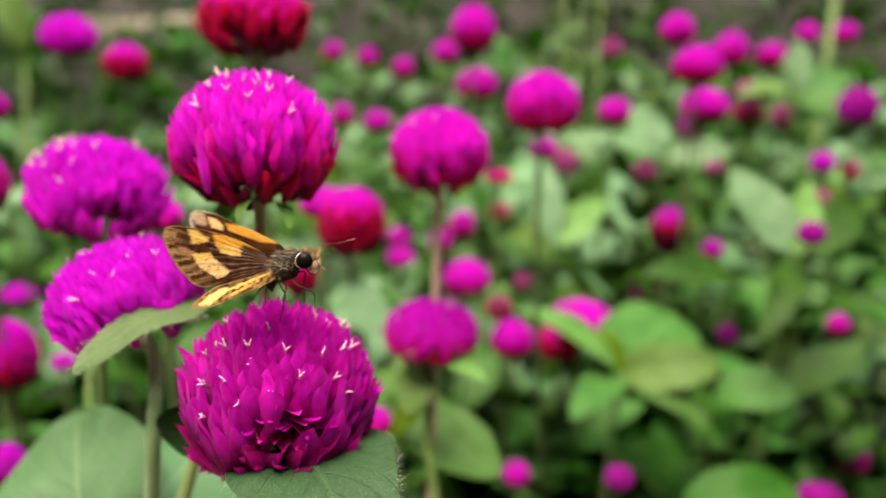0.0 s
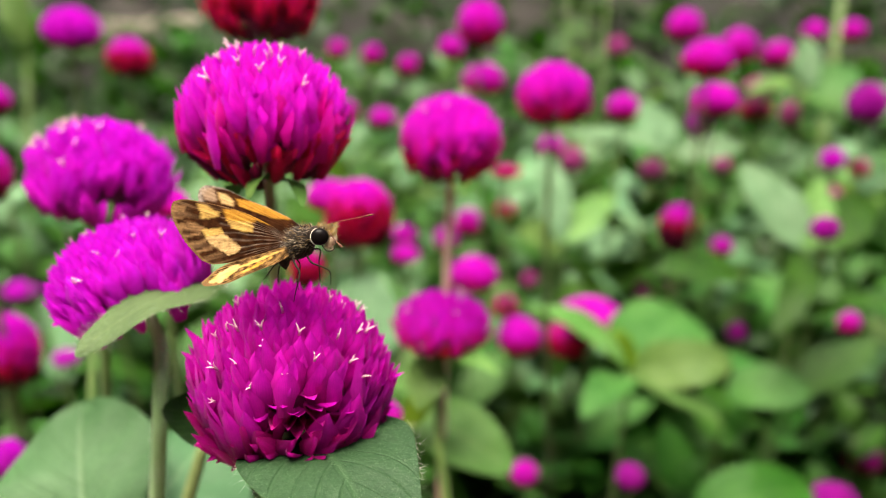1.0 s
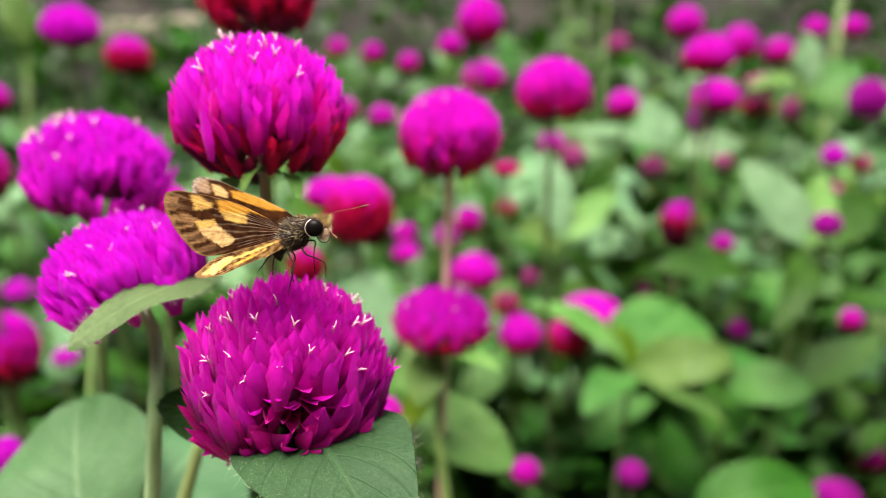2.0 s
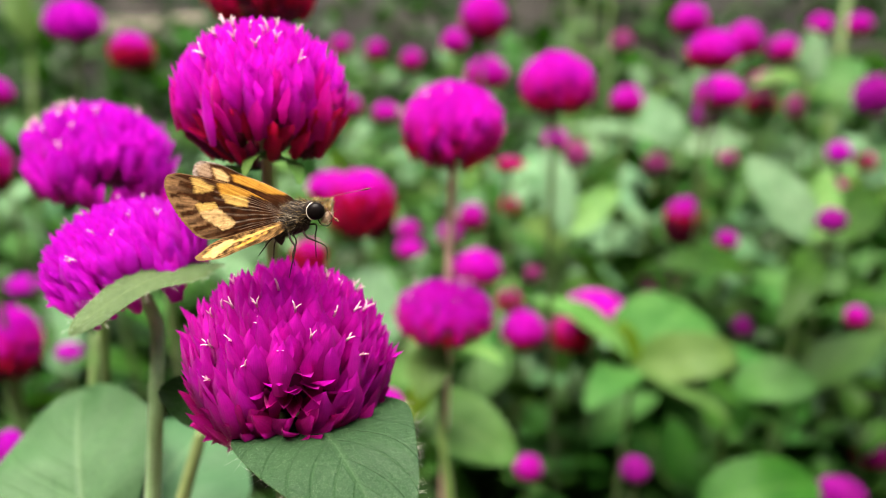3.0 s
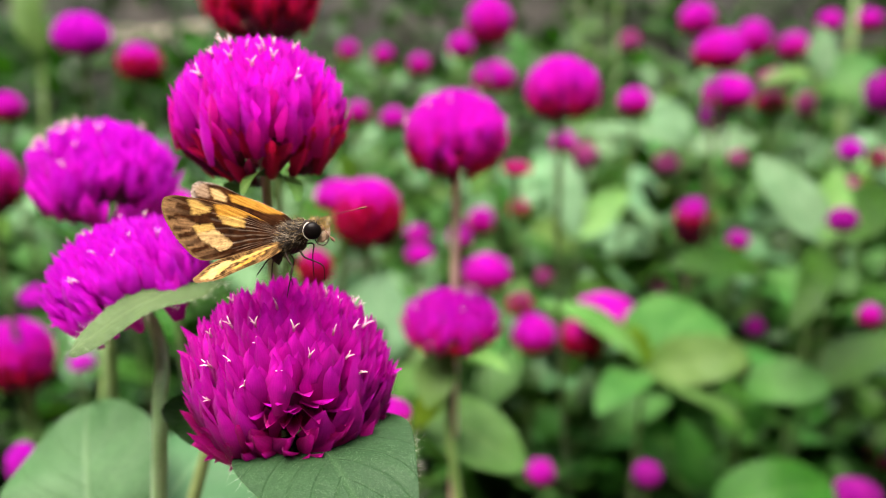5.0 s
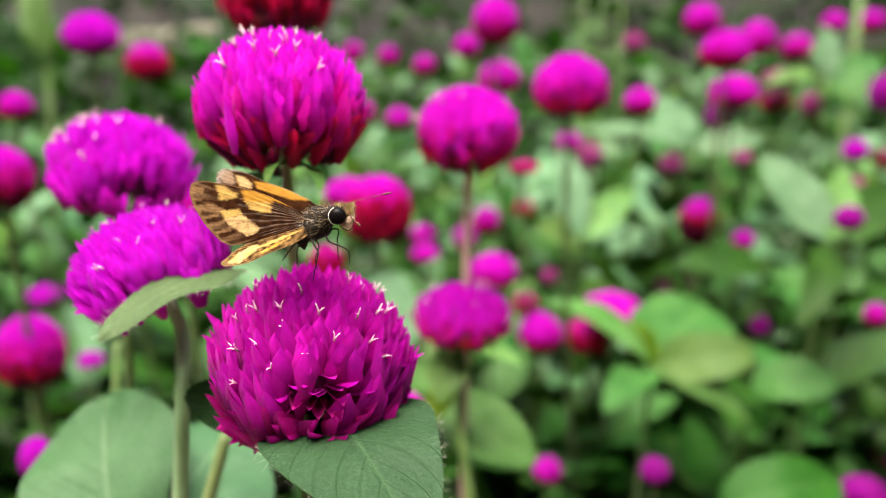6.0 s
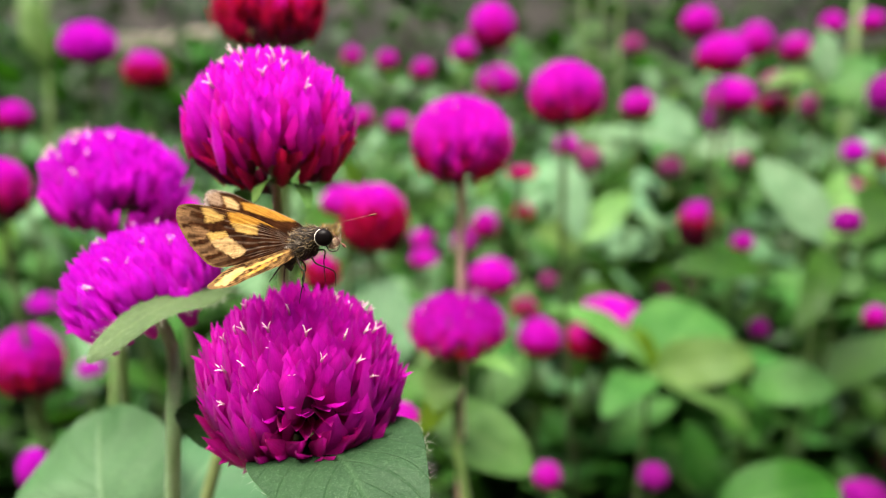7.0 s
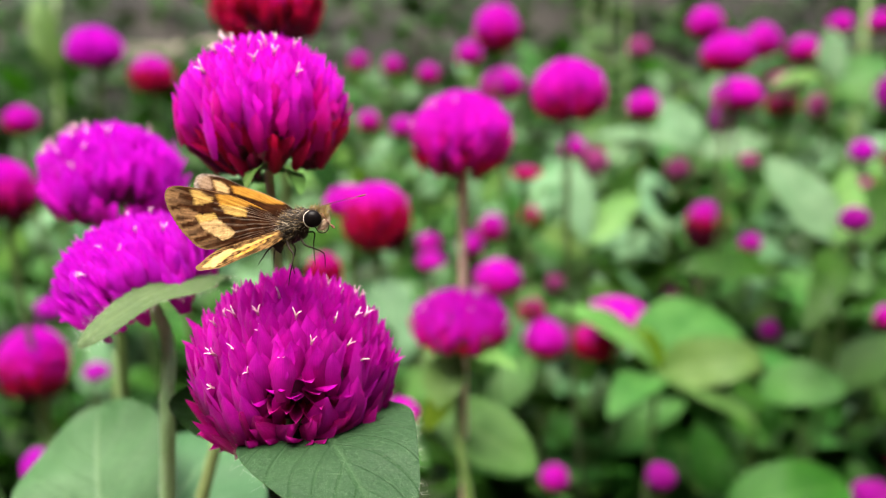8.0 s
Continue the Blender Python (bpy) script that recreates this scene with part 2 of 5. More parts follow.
def tube_data(ctrl, r0, r1, n=14, seg=9, swell=None):
    """Vertices and faces of a tapered tube along control points, closed at both ends."""
    line = curve_points(ctrl, n)
    verts, faces = [], []
    side = None
    for k, p in enumerate(line):
        d = (line[min(k + 1, n)] - line[max(k - 1, 0)]).normalized()
        if side is None:
            side = d.orthogonal().normalized()
        side = (side - d * side.dot(d)).normalized()
        up = d.cross(side)
        f = k / n
        r = r0 + (r1 - r0) * f
        if swell:
            r *= swell(f)
        for j in range(seg):
            a = 2 * math.pi * j / seg
            verts.append(p + side * (r * math.cos(a)) + up * (r * math.sin(a)))
    for k in range(n):
        for j in range(seg):
            a, b = k * seg + j, k * seg + (j + 1) % seg
            faces.append((a, b, b + seg, a + seg))
    faces.append(tuple(reversed(range(seg))))
    faces.append(tuple(range(n * seg, n * seg + seg)))
    return verts, faces


def stalk_thing(name, points, r0, r1, mat, label, category, group):
    """A thing at the foot of a bare stem that runs through the given places."""
    thing = tagged(new(name), label, category, group)
    thing.location = points[0]
    tube("stem", [Vector(p) - Vector(points[0]) for p in points], r0, r1, mat, thing)
    return thing


def tube(name, ctrl, r0, r1, mat, parent, label="", n=14, seg=9, swell=None):
    v, f = tube_data(ctrl, r0, r1, n, seg, swell)
    return child(name, mesh_of(name, v, f, mat), parent, label=label)


def hairs_mesh(name, roots, length, r, seed, droop=0.2, mat=None):
    """Fine tapering hairs; roots: pairs of a place and a direction."""
    rnd = random.Random(seed)
    verts, faces = [], []
    for p, d in roots:
        p, d = Vector(p), Vector(d).normalized()
        d = (d + Vector([rnd.gauss(0, 0.35) for _ in range(3)])).normalized()
        ln = length * rnd.uniform(0.45, 1.25)
        bend = Vector([rnd.gauss(0, droop) for _ in range(3)]) * ln
        s = d.orthogonal().normalized()
        u = d.cross(s)
        base = len(verts)
        for k, f in enumerate((0.0, 0.5, 1.0)):
            c = p + d * (ln * f) + bend * f * f
            rr = r * (1 - 0.85 * f)
            for j in range(3):
                a = 2.0944 * j
                verts.append(c + s * (rr * math.cos(a)) + u * (rr * math.sin(a)))
        for k in range(2):
            for j in range(3):
                a, b = base + 3 * k + j, base + 3 * k + (j + 1) % 3
                faces.append((a, b, b + 3, a + 3))
    return mesh_of(name, verts, faces, mat or HAIR)


# ---- leaves ----
def leaf_data(length, width, arch=0.1, fold=0.12, cup=0.0, wave=0.03, seed=0, n=16, m=8, blunt=1.0, thick=0.00035, widest=0.45):
    """An ovate leaf with two skins: base at the origin, +y to the tip, z up."""
    rnd = random.Random(seed)
    ph = [rnd.uniform(0, 6.28) for _ in range(4)]
    verts, faces, uvs, index = [], [], [], []
    power = math.log(0.5) / math.log(widest)
    for side in (0, 1):
        for k in range(n + 1):
            f = k / n
            hw = width / 2 * max(math.sin(math.pi * f ** power), 0.0) ** (0.78 * blunt) + 0.0004
            for j in range(m + 1):
                g = 2 * j / m - 1
                x = hw * g * (1 + 0.03 * math.sin(9 * f + ph[0] + 3 * g))
                y = length * f + 0.02 * length * math.sin(5 * f + ph[1]) * (1 - abs(g)) * f
                z = arch * length * 4 * f * (1 - f) + fold * hw * abs(g) - cup * width * g * g * f
                z += wave * width * abs(g) * math.sin(11 * f + ph[2] + (2 if g > 0 else 0))
                z += 0.012 * width * math.sin(22 * f - 5 * abs(g) + ph[3]) * (1 - abs(g)) * abs(g) * 4
                edge = (1 - abs(g)) * (1 if 0 < k < n else 0)
                verts.append((x, y, z + (0.5 - side) * thick * (0.25 + edge)))
                uvs.append((j / m, f))
        off = side * (n + 1) * (m + 1)
        for k in range(n):
            for j in range(m):
                a = off + k * (m + 1) + j
                q = (a, a + 1, a + m + 2, a + m + 1)
                faces.append(q if side == 0 else q[::-1])
                index.append(side)
    return verts, faces, uvs, index


def turned(base, tip, normal):
    """A frame at base whose y goes to tip and whose z leans to normal."""
    y = (Vector(tip) - Vector(base)).normalized()
    z = Vector(normal)
    z = (z - y * z.dot(y)).normalized()
    x = y.cross(z)
    m = Matrix((x, y, z)).transposed().to_4x4()
    m.translation = base
    return m


def leaf(base, tip, width, parent, mat=None, normal=(0, -0.3, 1), label="", under=None, name="leaf", **shape):
    base, tip = Vector(base), Vector(tip)
    v, f, uv, idx = leaf_data((tip - base).length, width, **shape)
    me = mesh_of(name, v, f, [mat or GREEN, under or UNDER], uv, idx)
    return child(name, me, parent, Matrix.Translation(-parent.location) @ turned(base, tip, normal), label)


def hairy_edge(of, length, count, seed):
    """Fine pale hairs along a leaf's margin and midrib, a part of the leaf."""
    rnd = random.Random(seed)
    me = of.data
    uv = me.uv_layers[0].data
    edge = {}
    for loop in me.loops:
        u, v = uv[loop.index].uv
        if (u < 0.01 or u > 0.99) and v > 0.02:
            edge[loop.vertex_index] = (u, v)
    roots = []
    keys = sorted(edge)
    for _ in range(count):
        k = rnd.choice(keys)
        p = me.vertices[k].co
        out = Vector((1 if edge[k][0] > 0.5 else -1, 0.5 * (edge[k][1] - 0.3), rnd.gauss(-0.1, 0.5)))
        roots.append((p + Vector((0, rnd.uniform(-0.5, 0.5) * 0.0015, 0)), out))
    return child("leaf_hair", hairs_mesh("leaf_hair", roots, length, 0.000012, seed, 0.3), of, label="fine pale hairs along the leaf's edge", kind="stuff")


def velvet(of, length, count, seed):
    """Very short pale hairs that lie on a leaf's upper side, a part of the leaf."""
    rnd = random.Random(seed)
    me = of.data
    tops = [p for p in me.polygons if p.material_index == 0]
    roots = []
    for _ in range(count):
        p = rnd.choice(tops)
        q = [me.vertices[i].co for i in p.vertices]
        u, v = rnd.random(), rnd.random()
        at = q[0].lerp(q[1], u).lerp(q[3].lerp(q[2], u), v)
        roots.append((at, p.normal * 0.55 + Vector((0.2, 0.8, 0))))
    return child("leaf_down", hairs_mesh("leaf_down", roots, length, 0.0000045, seed, 0.3, DOWN), of, label="velvety short pale hairs", kind="stuff")


def hairy_stem(of, length, count, seed, top):
    """Short hairs on the upper stretch of a stem."""
    rnd = random.Random(seed)
    of = next(o for o in of.children if o.name.startswith("stem"))
    me = of.data
    vs = [v for v in me.vertices if v.co.z > top]
    roots = []
    for _ in range(count):
        v = rnd.choice(vs)
        roots.append((v.co + Vector((0, 0, rnd.uniform(-0.002, 0.002))), v.normal + Vector((0, 0, 0.2))))
    return child("stem_hair", hairs_mesh("stem_hair", roots, length, 0.000015, seed, 0.2), of, kind="stuff")


# ---- flower heads ----
def bract_data(length, width, seed, boat=0.55):
    """A pointed bract with a ragged tip: base at the origin, +z to the tip, its outer face towards -y; boat: how deep it is folded."""
    rnd = random.Random(seed)
    n, m = 6, 4
    verts, faces, uvs = [], [], []
    bend = rnd.uniform(-0.06, 0.08)
    for k in range(n + 1):
        f = k / n
        hw = width / 2 * (min(1.0, 0.45 + 1.2 * f) if f < 0.5 else 1 - ((f - 0.5) / 0.5) ** 1.7) + 0.004 * width
        for j in range(m + 1):
            g = 2 * j / m - 1
            ragged = 1 + (rnd.uniform(-0.3, 0.2) if abs(g) > 0.9 and 2 < k < n else 0)
            x = hw * g * ragged
            y = hw * boat * abs(g) ** 1.7 + 0.26 * length * (1 - f) ** 2 + bend * length * f * f
            verts.append((x, y, length * f + (rnd.uniform(-0.03, 0.02) * length if 2 < k < n else 0)))
            uvs.append((j / m, f))
    for k in range(n):
        for j in range(m):
            a = k * (m + 1) + j
            faces.append((a, a + 1, a + m + 2, a + m + 1))
    return verts, faces, uvs


BRACTS = {}
for tone_name, tone_mat in (("magenta", MAGENTA), ("ripe", RIPE), ("ripe_low", RIPELOW), ("rose", ROSE), ("crimson", CRIMSON), ("purple", PURPLE), ("pink", BUDPINK), ("violet", VIOLET), ("base_shade", BASE_SHADE)):
    BRACTS[tone_name] = []
    for s in range(8):
        shape = bract_data(1.0, 0.56, s, 0.45 if s < 4 else 1.1)
        BRACTS[tone_name].append(mesh_of("bract", shape[0], shape[1], tone_mat, shape[2]))


def floret_mesh(seed):
    rnd = random.Random(seed)
    verts, faces = [], []
    for k in range(rnd.choice((2, 3, 3))):
        a = 2 * math.pi * k / 3 + rnd.uniform(-0.5, 0.5)
        out = Vector((math.cos(a), math.sin(a), 0))
        v, f = tube_data([(0, 0, -0.6), out * 0.16 + Vector((0, 0, 0.2)), out * 0.5 + Vector((0, 0, 0.62 + rnd.uniform(-0.15, 0.2)))], 0.13, 0.03, 3, 4)
        base = len(verts)
        verts += v
        faces += [tuple(i + base for i in q) for q in f]
    return mesh_of("floret", verts, faces, FLORET)


FLORETS = [floret_mesh(s) for s in range(5)]


RISE = ((1.0, 90), (0.5, 88), (0.1, 79), (-0.2, 68), (-0.45, 54), (-0.7, 36), (-1.0, 5))


def rise_at(ct):
    """How steeply a bract points up, in degrees: upright on top, level near the base."""
    for (c1, e1), (c0, e0) in zip(RISE, RISE[1:]):
        if ct >= c0:
            return e0 + (e1 - e0) * (ct - c0) / (c1 - c0)
    return RISE[-1][1]


def bract_places(a, c, count, seed, low=-0.8, size=1.0, holes=(), full=0.6):
    """Poses of the bracts of a head of half-width a and half-height c, in a spiral from the top down.
    holes: places (two angles in degrees, radius in mm) where bracts have parted and leave a hollow."""
    rnd = random.Random(seed)
    out = []
    pits = []
    for th, ph, r in holes:
        th, ph = radians(th), radians(ph)
        pits.append((Vector((a * math.sin(th) * math.cos(ph), a * math.sin(th) * math.sin(ph), c * math.cos(th))), r * 0.001))
    for i in range(count):
        ct = 0.985 - (0.985 - low) * ((i + 0.5) / count) ** 1.2
        theta = math.acos(ct)
        phi = i * 2.39996 + rnd.gauss(0, 0.12)
        el = radians(rise_at(ct) + rnd.gauss(0, 5))
        rad = Vector((math.cos(phi), math.sin(phi), 0))
        up = Vector((0, 0, 1))
        d = rad * math.cos(el) + up * math.sin(el)
        back = rad * math.sin(el) - up * math.cos(el)
        k = 1 + rnd.gauss(0, 0.028)
        tip = rad * (a * math.sin(theta) ** (full if ct < 0 else 1.0) * k) + up * (c * ct * k)
        ln = 0.56 * (a * c) ** 0.5 * size * rnd.uniform(0.85, 1.2)
        d = (d + Vector([rnd.gauss(0, 0.065) for _ in range(3)])).normalized()
        y = -(back - d * back.dot(d)).normalized()
        x = y.cross(d)
        m = Matrix((x, y, d)).transposed().to_4x4()
        m.translation = tip - d * ln
        twist = Matrix.Rotation(rnd.gauss(0, 0.3), 4, "Z")
        wide = ln * rnd.uniform(0.52, 0.95)
        if any((tip - d * (ln * q) - h).length < r + wide * 0.1 for h, r in pits for q in (0.02, 0.12, 0.24, 0.36, 0.5)):
            continue
        out.append((m @ twist @ Matrix.Diagonal((wide, wide, ln, 1)), ct, rnd))
    return out


def single_bract(a, c, theta, phi, k, el, size):
    """One bract that stands out of its head: angles in degrees, k of the head's radius."""
    theta, phi, el = radians(theta), radians(phi), radians(el)
    rad, up = Vector((math.cos(phi), math.sin(phi), 0)), Vector((0, 0, 1))
    d = rad * math.cos(el) + up * math.sin(el)
    y = -(rad * math.sin(el) - up * math.cos(el))
    m = Matrix((y.cross(d), y, d)).transposed().to_4x4()
    m.translation = (rad * (a * math.sin(theta)) + up * (c * math.cos(theta))) * k - d * size
    return m @ Matrix.Diagonal((size * 0.84, size * 0.84, size, 1))


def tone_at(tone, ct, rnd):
    """Older bracts low on the head are redder; their darkening paints the shade there."""
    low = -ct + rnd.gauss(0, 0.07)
    stops = {"magenta": ((0.52, "base_shade"), (0.24, "crimson"), (-0.12, "rose"), (-9, "magenta")),
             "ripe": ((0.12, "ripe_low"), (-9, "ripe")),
             "purple": ((0.5, "base_shade"), (0.15, "magenta"), (-9, "purple")),
             "rose": ((0.3, "base_shade"), (0.02, "crimson"), (-0.4, "rose"), (-9, "magenta")),
             "ember": ((0.5, "base_shade"), (0.2, "crimson"), (-0.12, "rose"), (-9, "magenta")),
             "spent": ((-0.36, "base_shade"), (-0.52, "crimson"), (-0.66, "rose"), (-9, "magenta")),
             "fire": ((0.45, "base_shade"), (-0.42, "crimson"), (-0.6, "rose"), (-9, "magenta")),
             "wine": ((0.3, "base_shade"), (-0.3, "crimson"), (-9, "rose")),
             "crimson": ((0.4, "base_shade"), (-0.6, "crimson"), (-9, "rose"))}
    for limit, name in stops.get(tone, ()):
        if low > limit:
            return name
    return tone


def core_mesh(a, c):
    bm = bmesh.new()
    bmesh.ops.create_icosphere(bm, subdivisions=3, radius=1.0)
    for v in bm.verts:
        v.co = Vector((v.co.x * a * 0.64, v.co.y * a * 0.64, v.co.z * c * 0.52 - c * 0.12)) * (1 + 0.05 * noise.noise(v.co * 5))
    me = bpy.data.meshes.new("flower_head")
    bm.to_mesh(me)
    bm.free()
    me.materials.append(CORE)
    me.polygons.foreach_set("use_smooth", [True] * len(me.polygons))
    return me


def inner_mesh(a, c, tone, seed, low=-0.1, holes=()):
    """The shorter bracts deep inside a head, joined."""
    order = ["magenta", "rose", "crimson", "purple", "pink", "violet", "base_shade", "ripe", "ripe_low"]
    verts, faces, uvs, index = [], [], [], []
    for k, (m, ct, rnd) in enumerate(bract_places(a, c, 300, seed + 400, low=low, size=0.75, full=0.7, holes=holes)):
        v, f, uv = bract_data(1.0, 0.62, k % 4)
        base = len(verts)
        verts += [m @ Vector(p) for p in v]
        faces += [tuple(i + base for i in q) for q in f]
        uvs += uv
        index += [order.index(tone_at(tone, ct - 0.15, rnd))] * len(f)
    return mesh_of("inner_bract_mass", verts, faces, [MAGENTA, ROSE, CRIMSON, PURPLE, BUDPINK, VIOLET, BASE_SHADE, RIPE, RIPELOW], uvs, index)


FAR_HEADS = {}


def far_head_mesh(tone, seed):
    """A whole head of joined bracts, half-width 1."""
    if (tone, seed) in FAR_HEADS:
        return FAR_HEADS[tone, seed]
    order = ["magenta", "rose", "crimson", "purple", "pink", "violet", "base_shade", "ripe", "ripe_low"]
    mats = [MAGENTA, ROSE, CRIMSON, PURPLE, BUDPINK, VIOLET, BASE_SHADE, RIPE, RIPELOW, CORE]
    verts, faces, uvs, index = [], [], [], []
    for k, (m, ct, rnd) in enumerate(bract_places(1.0, 1.0, 300, 50 + seed, low=-0.8, full=0.85)):
        v, f, uv = bract_data(1.0, 0.62, k % 4, 0.6 if ct > -0.1 else 1.1)
        base = len(verts)
        verts += [m @ Vector(p) for p in v]
        faces += [tuple(i + base for i in q) for q in f]
        uvs += uv
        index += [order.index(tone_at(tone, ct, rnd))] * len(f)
    bm = bmesh.new()
    bmesh.ops.create_icosphere(bm, subdivisions=2, radius=0.72)
    base = len(verts)
    bm.verts.index_update()
    verts += [v.co.copy() for v in bm.verts]
    uvs += [(0.5, 0.0)] * len(bm.verts)
    faces += [tuple(v.index + base for v in f.verts) for f in bm.faces]
    index += [9] * len(bm.faces)
    bm.free()
    me = mesh_of("flower_head", verts, faces, mats, uvs, index)
    FAR_HEADS[tone, seed] = me
    return me


def lean_matrix(lean):
    return pose(0, 0, 0, lean[1], lean[0], 0)


def amaranth(place, width, height, tone="magenta", lean=(0, 0), label="", foot=None, count=0, florets=0, seed=0,
             stem_mat=None, stem_r=0.0011, via=None, size=1.0, spots=(), leaves=0, loose=(), holes=(), low=-0.62, dots=1.0):
    """A globe amaranth on its stalk: Empty at the foot, with stem and flower head. lean: degrees about y, about x."""
    rnd = random.Random(seed * 7 + 3)
    place = Vector(place)
    if foot is None:
        foot = (place.x + rnd.uniform(-0.03, 0.03), place.y + rnd.uniform(0.05, 0.13), 0)
    thing = tagged(new("globe_amaranth"), label or "magenta globe amaranth flower on a slender green stem", "flower", "globe amaranth flowers")
    thing.location = foot
    foot = Vector(foot)
    tilt = lean_matrix(lean)
    at = place - foot
    a, c = width / 2, height / 2
    neck = at + tilt @ Vector((0, 0, -c * 0.42))
    below = at + tilt @ Vector((0, 0, -c - (0.003 if via else 0.012)))
    ctrl = [(0, 0, 0)] + ([Vector(v) - foot for v in via] if via else [below * 0.5 + Vector((rnd.gauss(0, 0.006), rnd.gauss(0, 0.006), 0))]) + [below, neck]
    tube("stem", ctrl, stem_r * 1.3, stem_r, stem_mat or STEM, thing, n=12 * (len(ctrl) - 1))
    if leaves:
        line = curve_points(ctrl, 60)
        turn = rnd.uniform(0, 180)
        for k, drop in enumerate((0.045, 0.095, 0.15)[:leaves]):
            p = min(line, key=lambda q: abs(q.z - (neck.z - drop)))
            for s in (0, 180):
                a2 = radians(turn + 90 * k + s + rnd.gauss(0, 12))
                ln = (0.034, 0.055, 0.07)[k] * rnd.uniform(0.8, 1.2)
                d = Vector((math.cos(a2), math.sin(a2), (0.7, 0.4, 0.2)[k] + rnd.gauss(0, 0.15))).normalized()
                leaf(p + foot, p + foot + d * ln, ln * rnd.uniform(0.42, 0.54), thing, rnd.choice((GREEN, PALE, GREEN)), normal=(0, -0.2, 1),
                     arch=rnd.uniform(0.03, 0.12), seed=seed * 5 + k, n=10, m=6)
    m = Matrix.Translation(at) @ tilt
    if count:
        head = child("flower_head", core_mesh(a, c), thing, m)
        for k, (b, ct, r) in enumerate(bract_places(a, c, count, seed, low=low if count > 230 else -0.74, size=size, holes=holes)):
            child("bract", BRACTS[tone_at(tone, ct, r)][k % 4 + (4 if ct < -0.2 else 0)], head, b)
        for k, one in enumerate(loose):
            child("bract", BRACTS[tone_at(tone, math.cos(radians(one[0])) * 0.8, rnd)][k % 4 + (0 if one[0] < 96 else 4)], head, single_bract(a, c, *one))
        child("inner_bract_mass", inner_mesh(a * 0.95, c * 0.95, tone, seed, 0.1, [(th, ph, r + 0.4) for th, ph, r in holes]), head, kind="stuff")
        fr = random.Random(seed + 99)
        angles = list(spots) or [(fr.uniform(18, 82), fr.uniform(0, 360)) for _ in range(florets)]
        for k, (th, ph) in enumerate(angles):
            th, ph = radians(th), radians(ph)
            n = Vector((math.sin(th) * math.cos(ph), math.sin(th) * math.sin(ph), math.cos(th)))
            p = Vector((a * n.x, a * n.y, c * n.z)) * 0.965
            d = (n + Vector((0, 0, 0.55))).normalized()
            q = turned(p, p + d, Vector((fr.gauss(0, 1), fr.gauss(0, 1), fr.gauss(0, 1)))) @ pose(0, 0, 0, -90, 0, 0)
            child("floret", FLORETS[k % 5], head, q @ Matrix.Scale(0.00118 * dots * (width / 0.031) * fr.uniform(0.75, 1.25), 4))
    else:
        child("flower_head", far_head_mesh(tone, seed % 3), thing, m @ pose(0, 0, 0, 0, 0, rnd.uniform(0, 360)) @ Matrix.Diagonal((a, a, c, 1)))
    return thing


# ---- ground and the far side of the bed ----
def ground():
    bm = bmesh.new()
    n = 90
    grid = {}
    for i in range(n + 1):
        for j in range(n + 1):
            u, v = 2 * i / n - 1, 2 * j / n - 1
            x, y = 40 * u * abs(u) ** 2, 0.8 + 40 * v * abs(v) ** 2
            grid[i, j] = bm.verts.new((x, y, 0.02 * (noise.noise(Vector((x * 5, y * 5, 0))) - 0.3)))
    for i in range(n):
        for j in range(n):
            bm.faces.new((grid[i, j], grid[i + 1, j], grid[i + 1, j + 1], grid[i, j + 1]))
    ob = part("ground", bm, SOIL, None)
    return tagged(ob, "dark brown garden soil under the flower bed", "ground", kind="structure")


ground()


def bank():
    """The rough earth bank that rises behind the bed."""
    bm = bmesh.new()
    nx, ny = 120, 30
    grid = {}
    for i in range(nx + 1):
        for j in range(ny + 1):
            x, f = -6 + 12 * i / nx, j / ny
            y = 1.75 + 3.2 * f
            rise = min(f / 0.4, 1.0) ** 0.8 * (1.0 if f < 0.6 else (1 - f) / 0.4)
            z = -0.05 + 0.95 * rise + (0.06 * noise.noise(Vector((x * 2.5, y * 2.5, 3))) + 0.03 * noise.noise(Vector((x * 9, y * 9, 1)))) * min(1.0, rise * 4)
            grid[i, j] = bm.verts.new((x, y, z))
    for i in range(nx):
        for j in range(ny):
            bm.faces.new((grid[i, j], grid[i + 1, j], grid[i + 1, j + 1], grid[i, j + 1]))
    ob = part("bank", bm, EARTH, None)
    return tagged(ob, "grey-brown earth bank behind the flower bed", "bank", kind="structure")


bank()


def sky_blockers():
    """Tall unseen walls on all sides, added to block light from the low sky."""
    for name, size, at in (("wall_north", (16, 0.8, 6.4), (0, 7.4)), ("wall_south", (16, 0.8, 6.4), (0, -5.4)),
                           ("wall_west", (0.8, 12, 6.4), (-7.6, 1)), ("wall_east", (0.8, 12, 6.4), (7.6, 1))):
        bm = bmesh.new()
        bmesh.ops.create_cube(bm, size=1.0)
        bmesh.ops.subdivide_edges(bm, edges=bm.edges[:], cuts=14, use_grid_fill=True)
        for v in bm.verts:
            v.co = Vector((v.co.x * size[0], v.co.y * size[1], v.co.z * size[2]))
            v.co += Vector((1, 1, 0.6)) * 0.12 * noise.noise(v.co * 1.7)
        ob = part(name, bm, BLOCKER, None, m=pose(at[0], at[1], size[2] / 2 - 0.1))
        tagged(ob, "unseen dark green wall, added to block low sky light", "hedge", kind="structure")


sky_blockers()


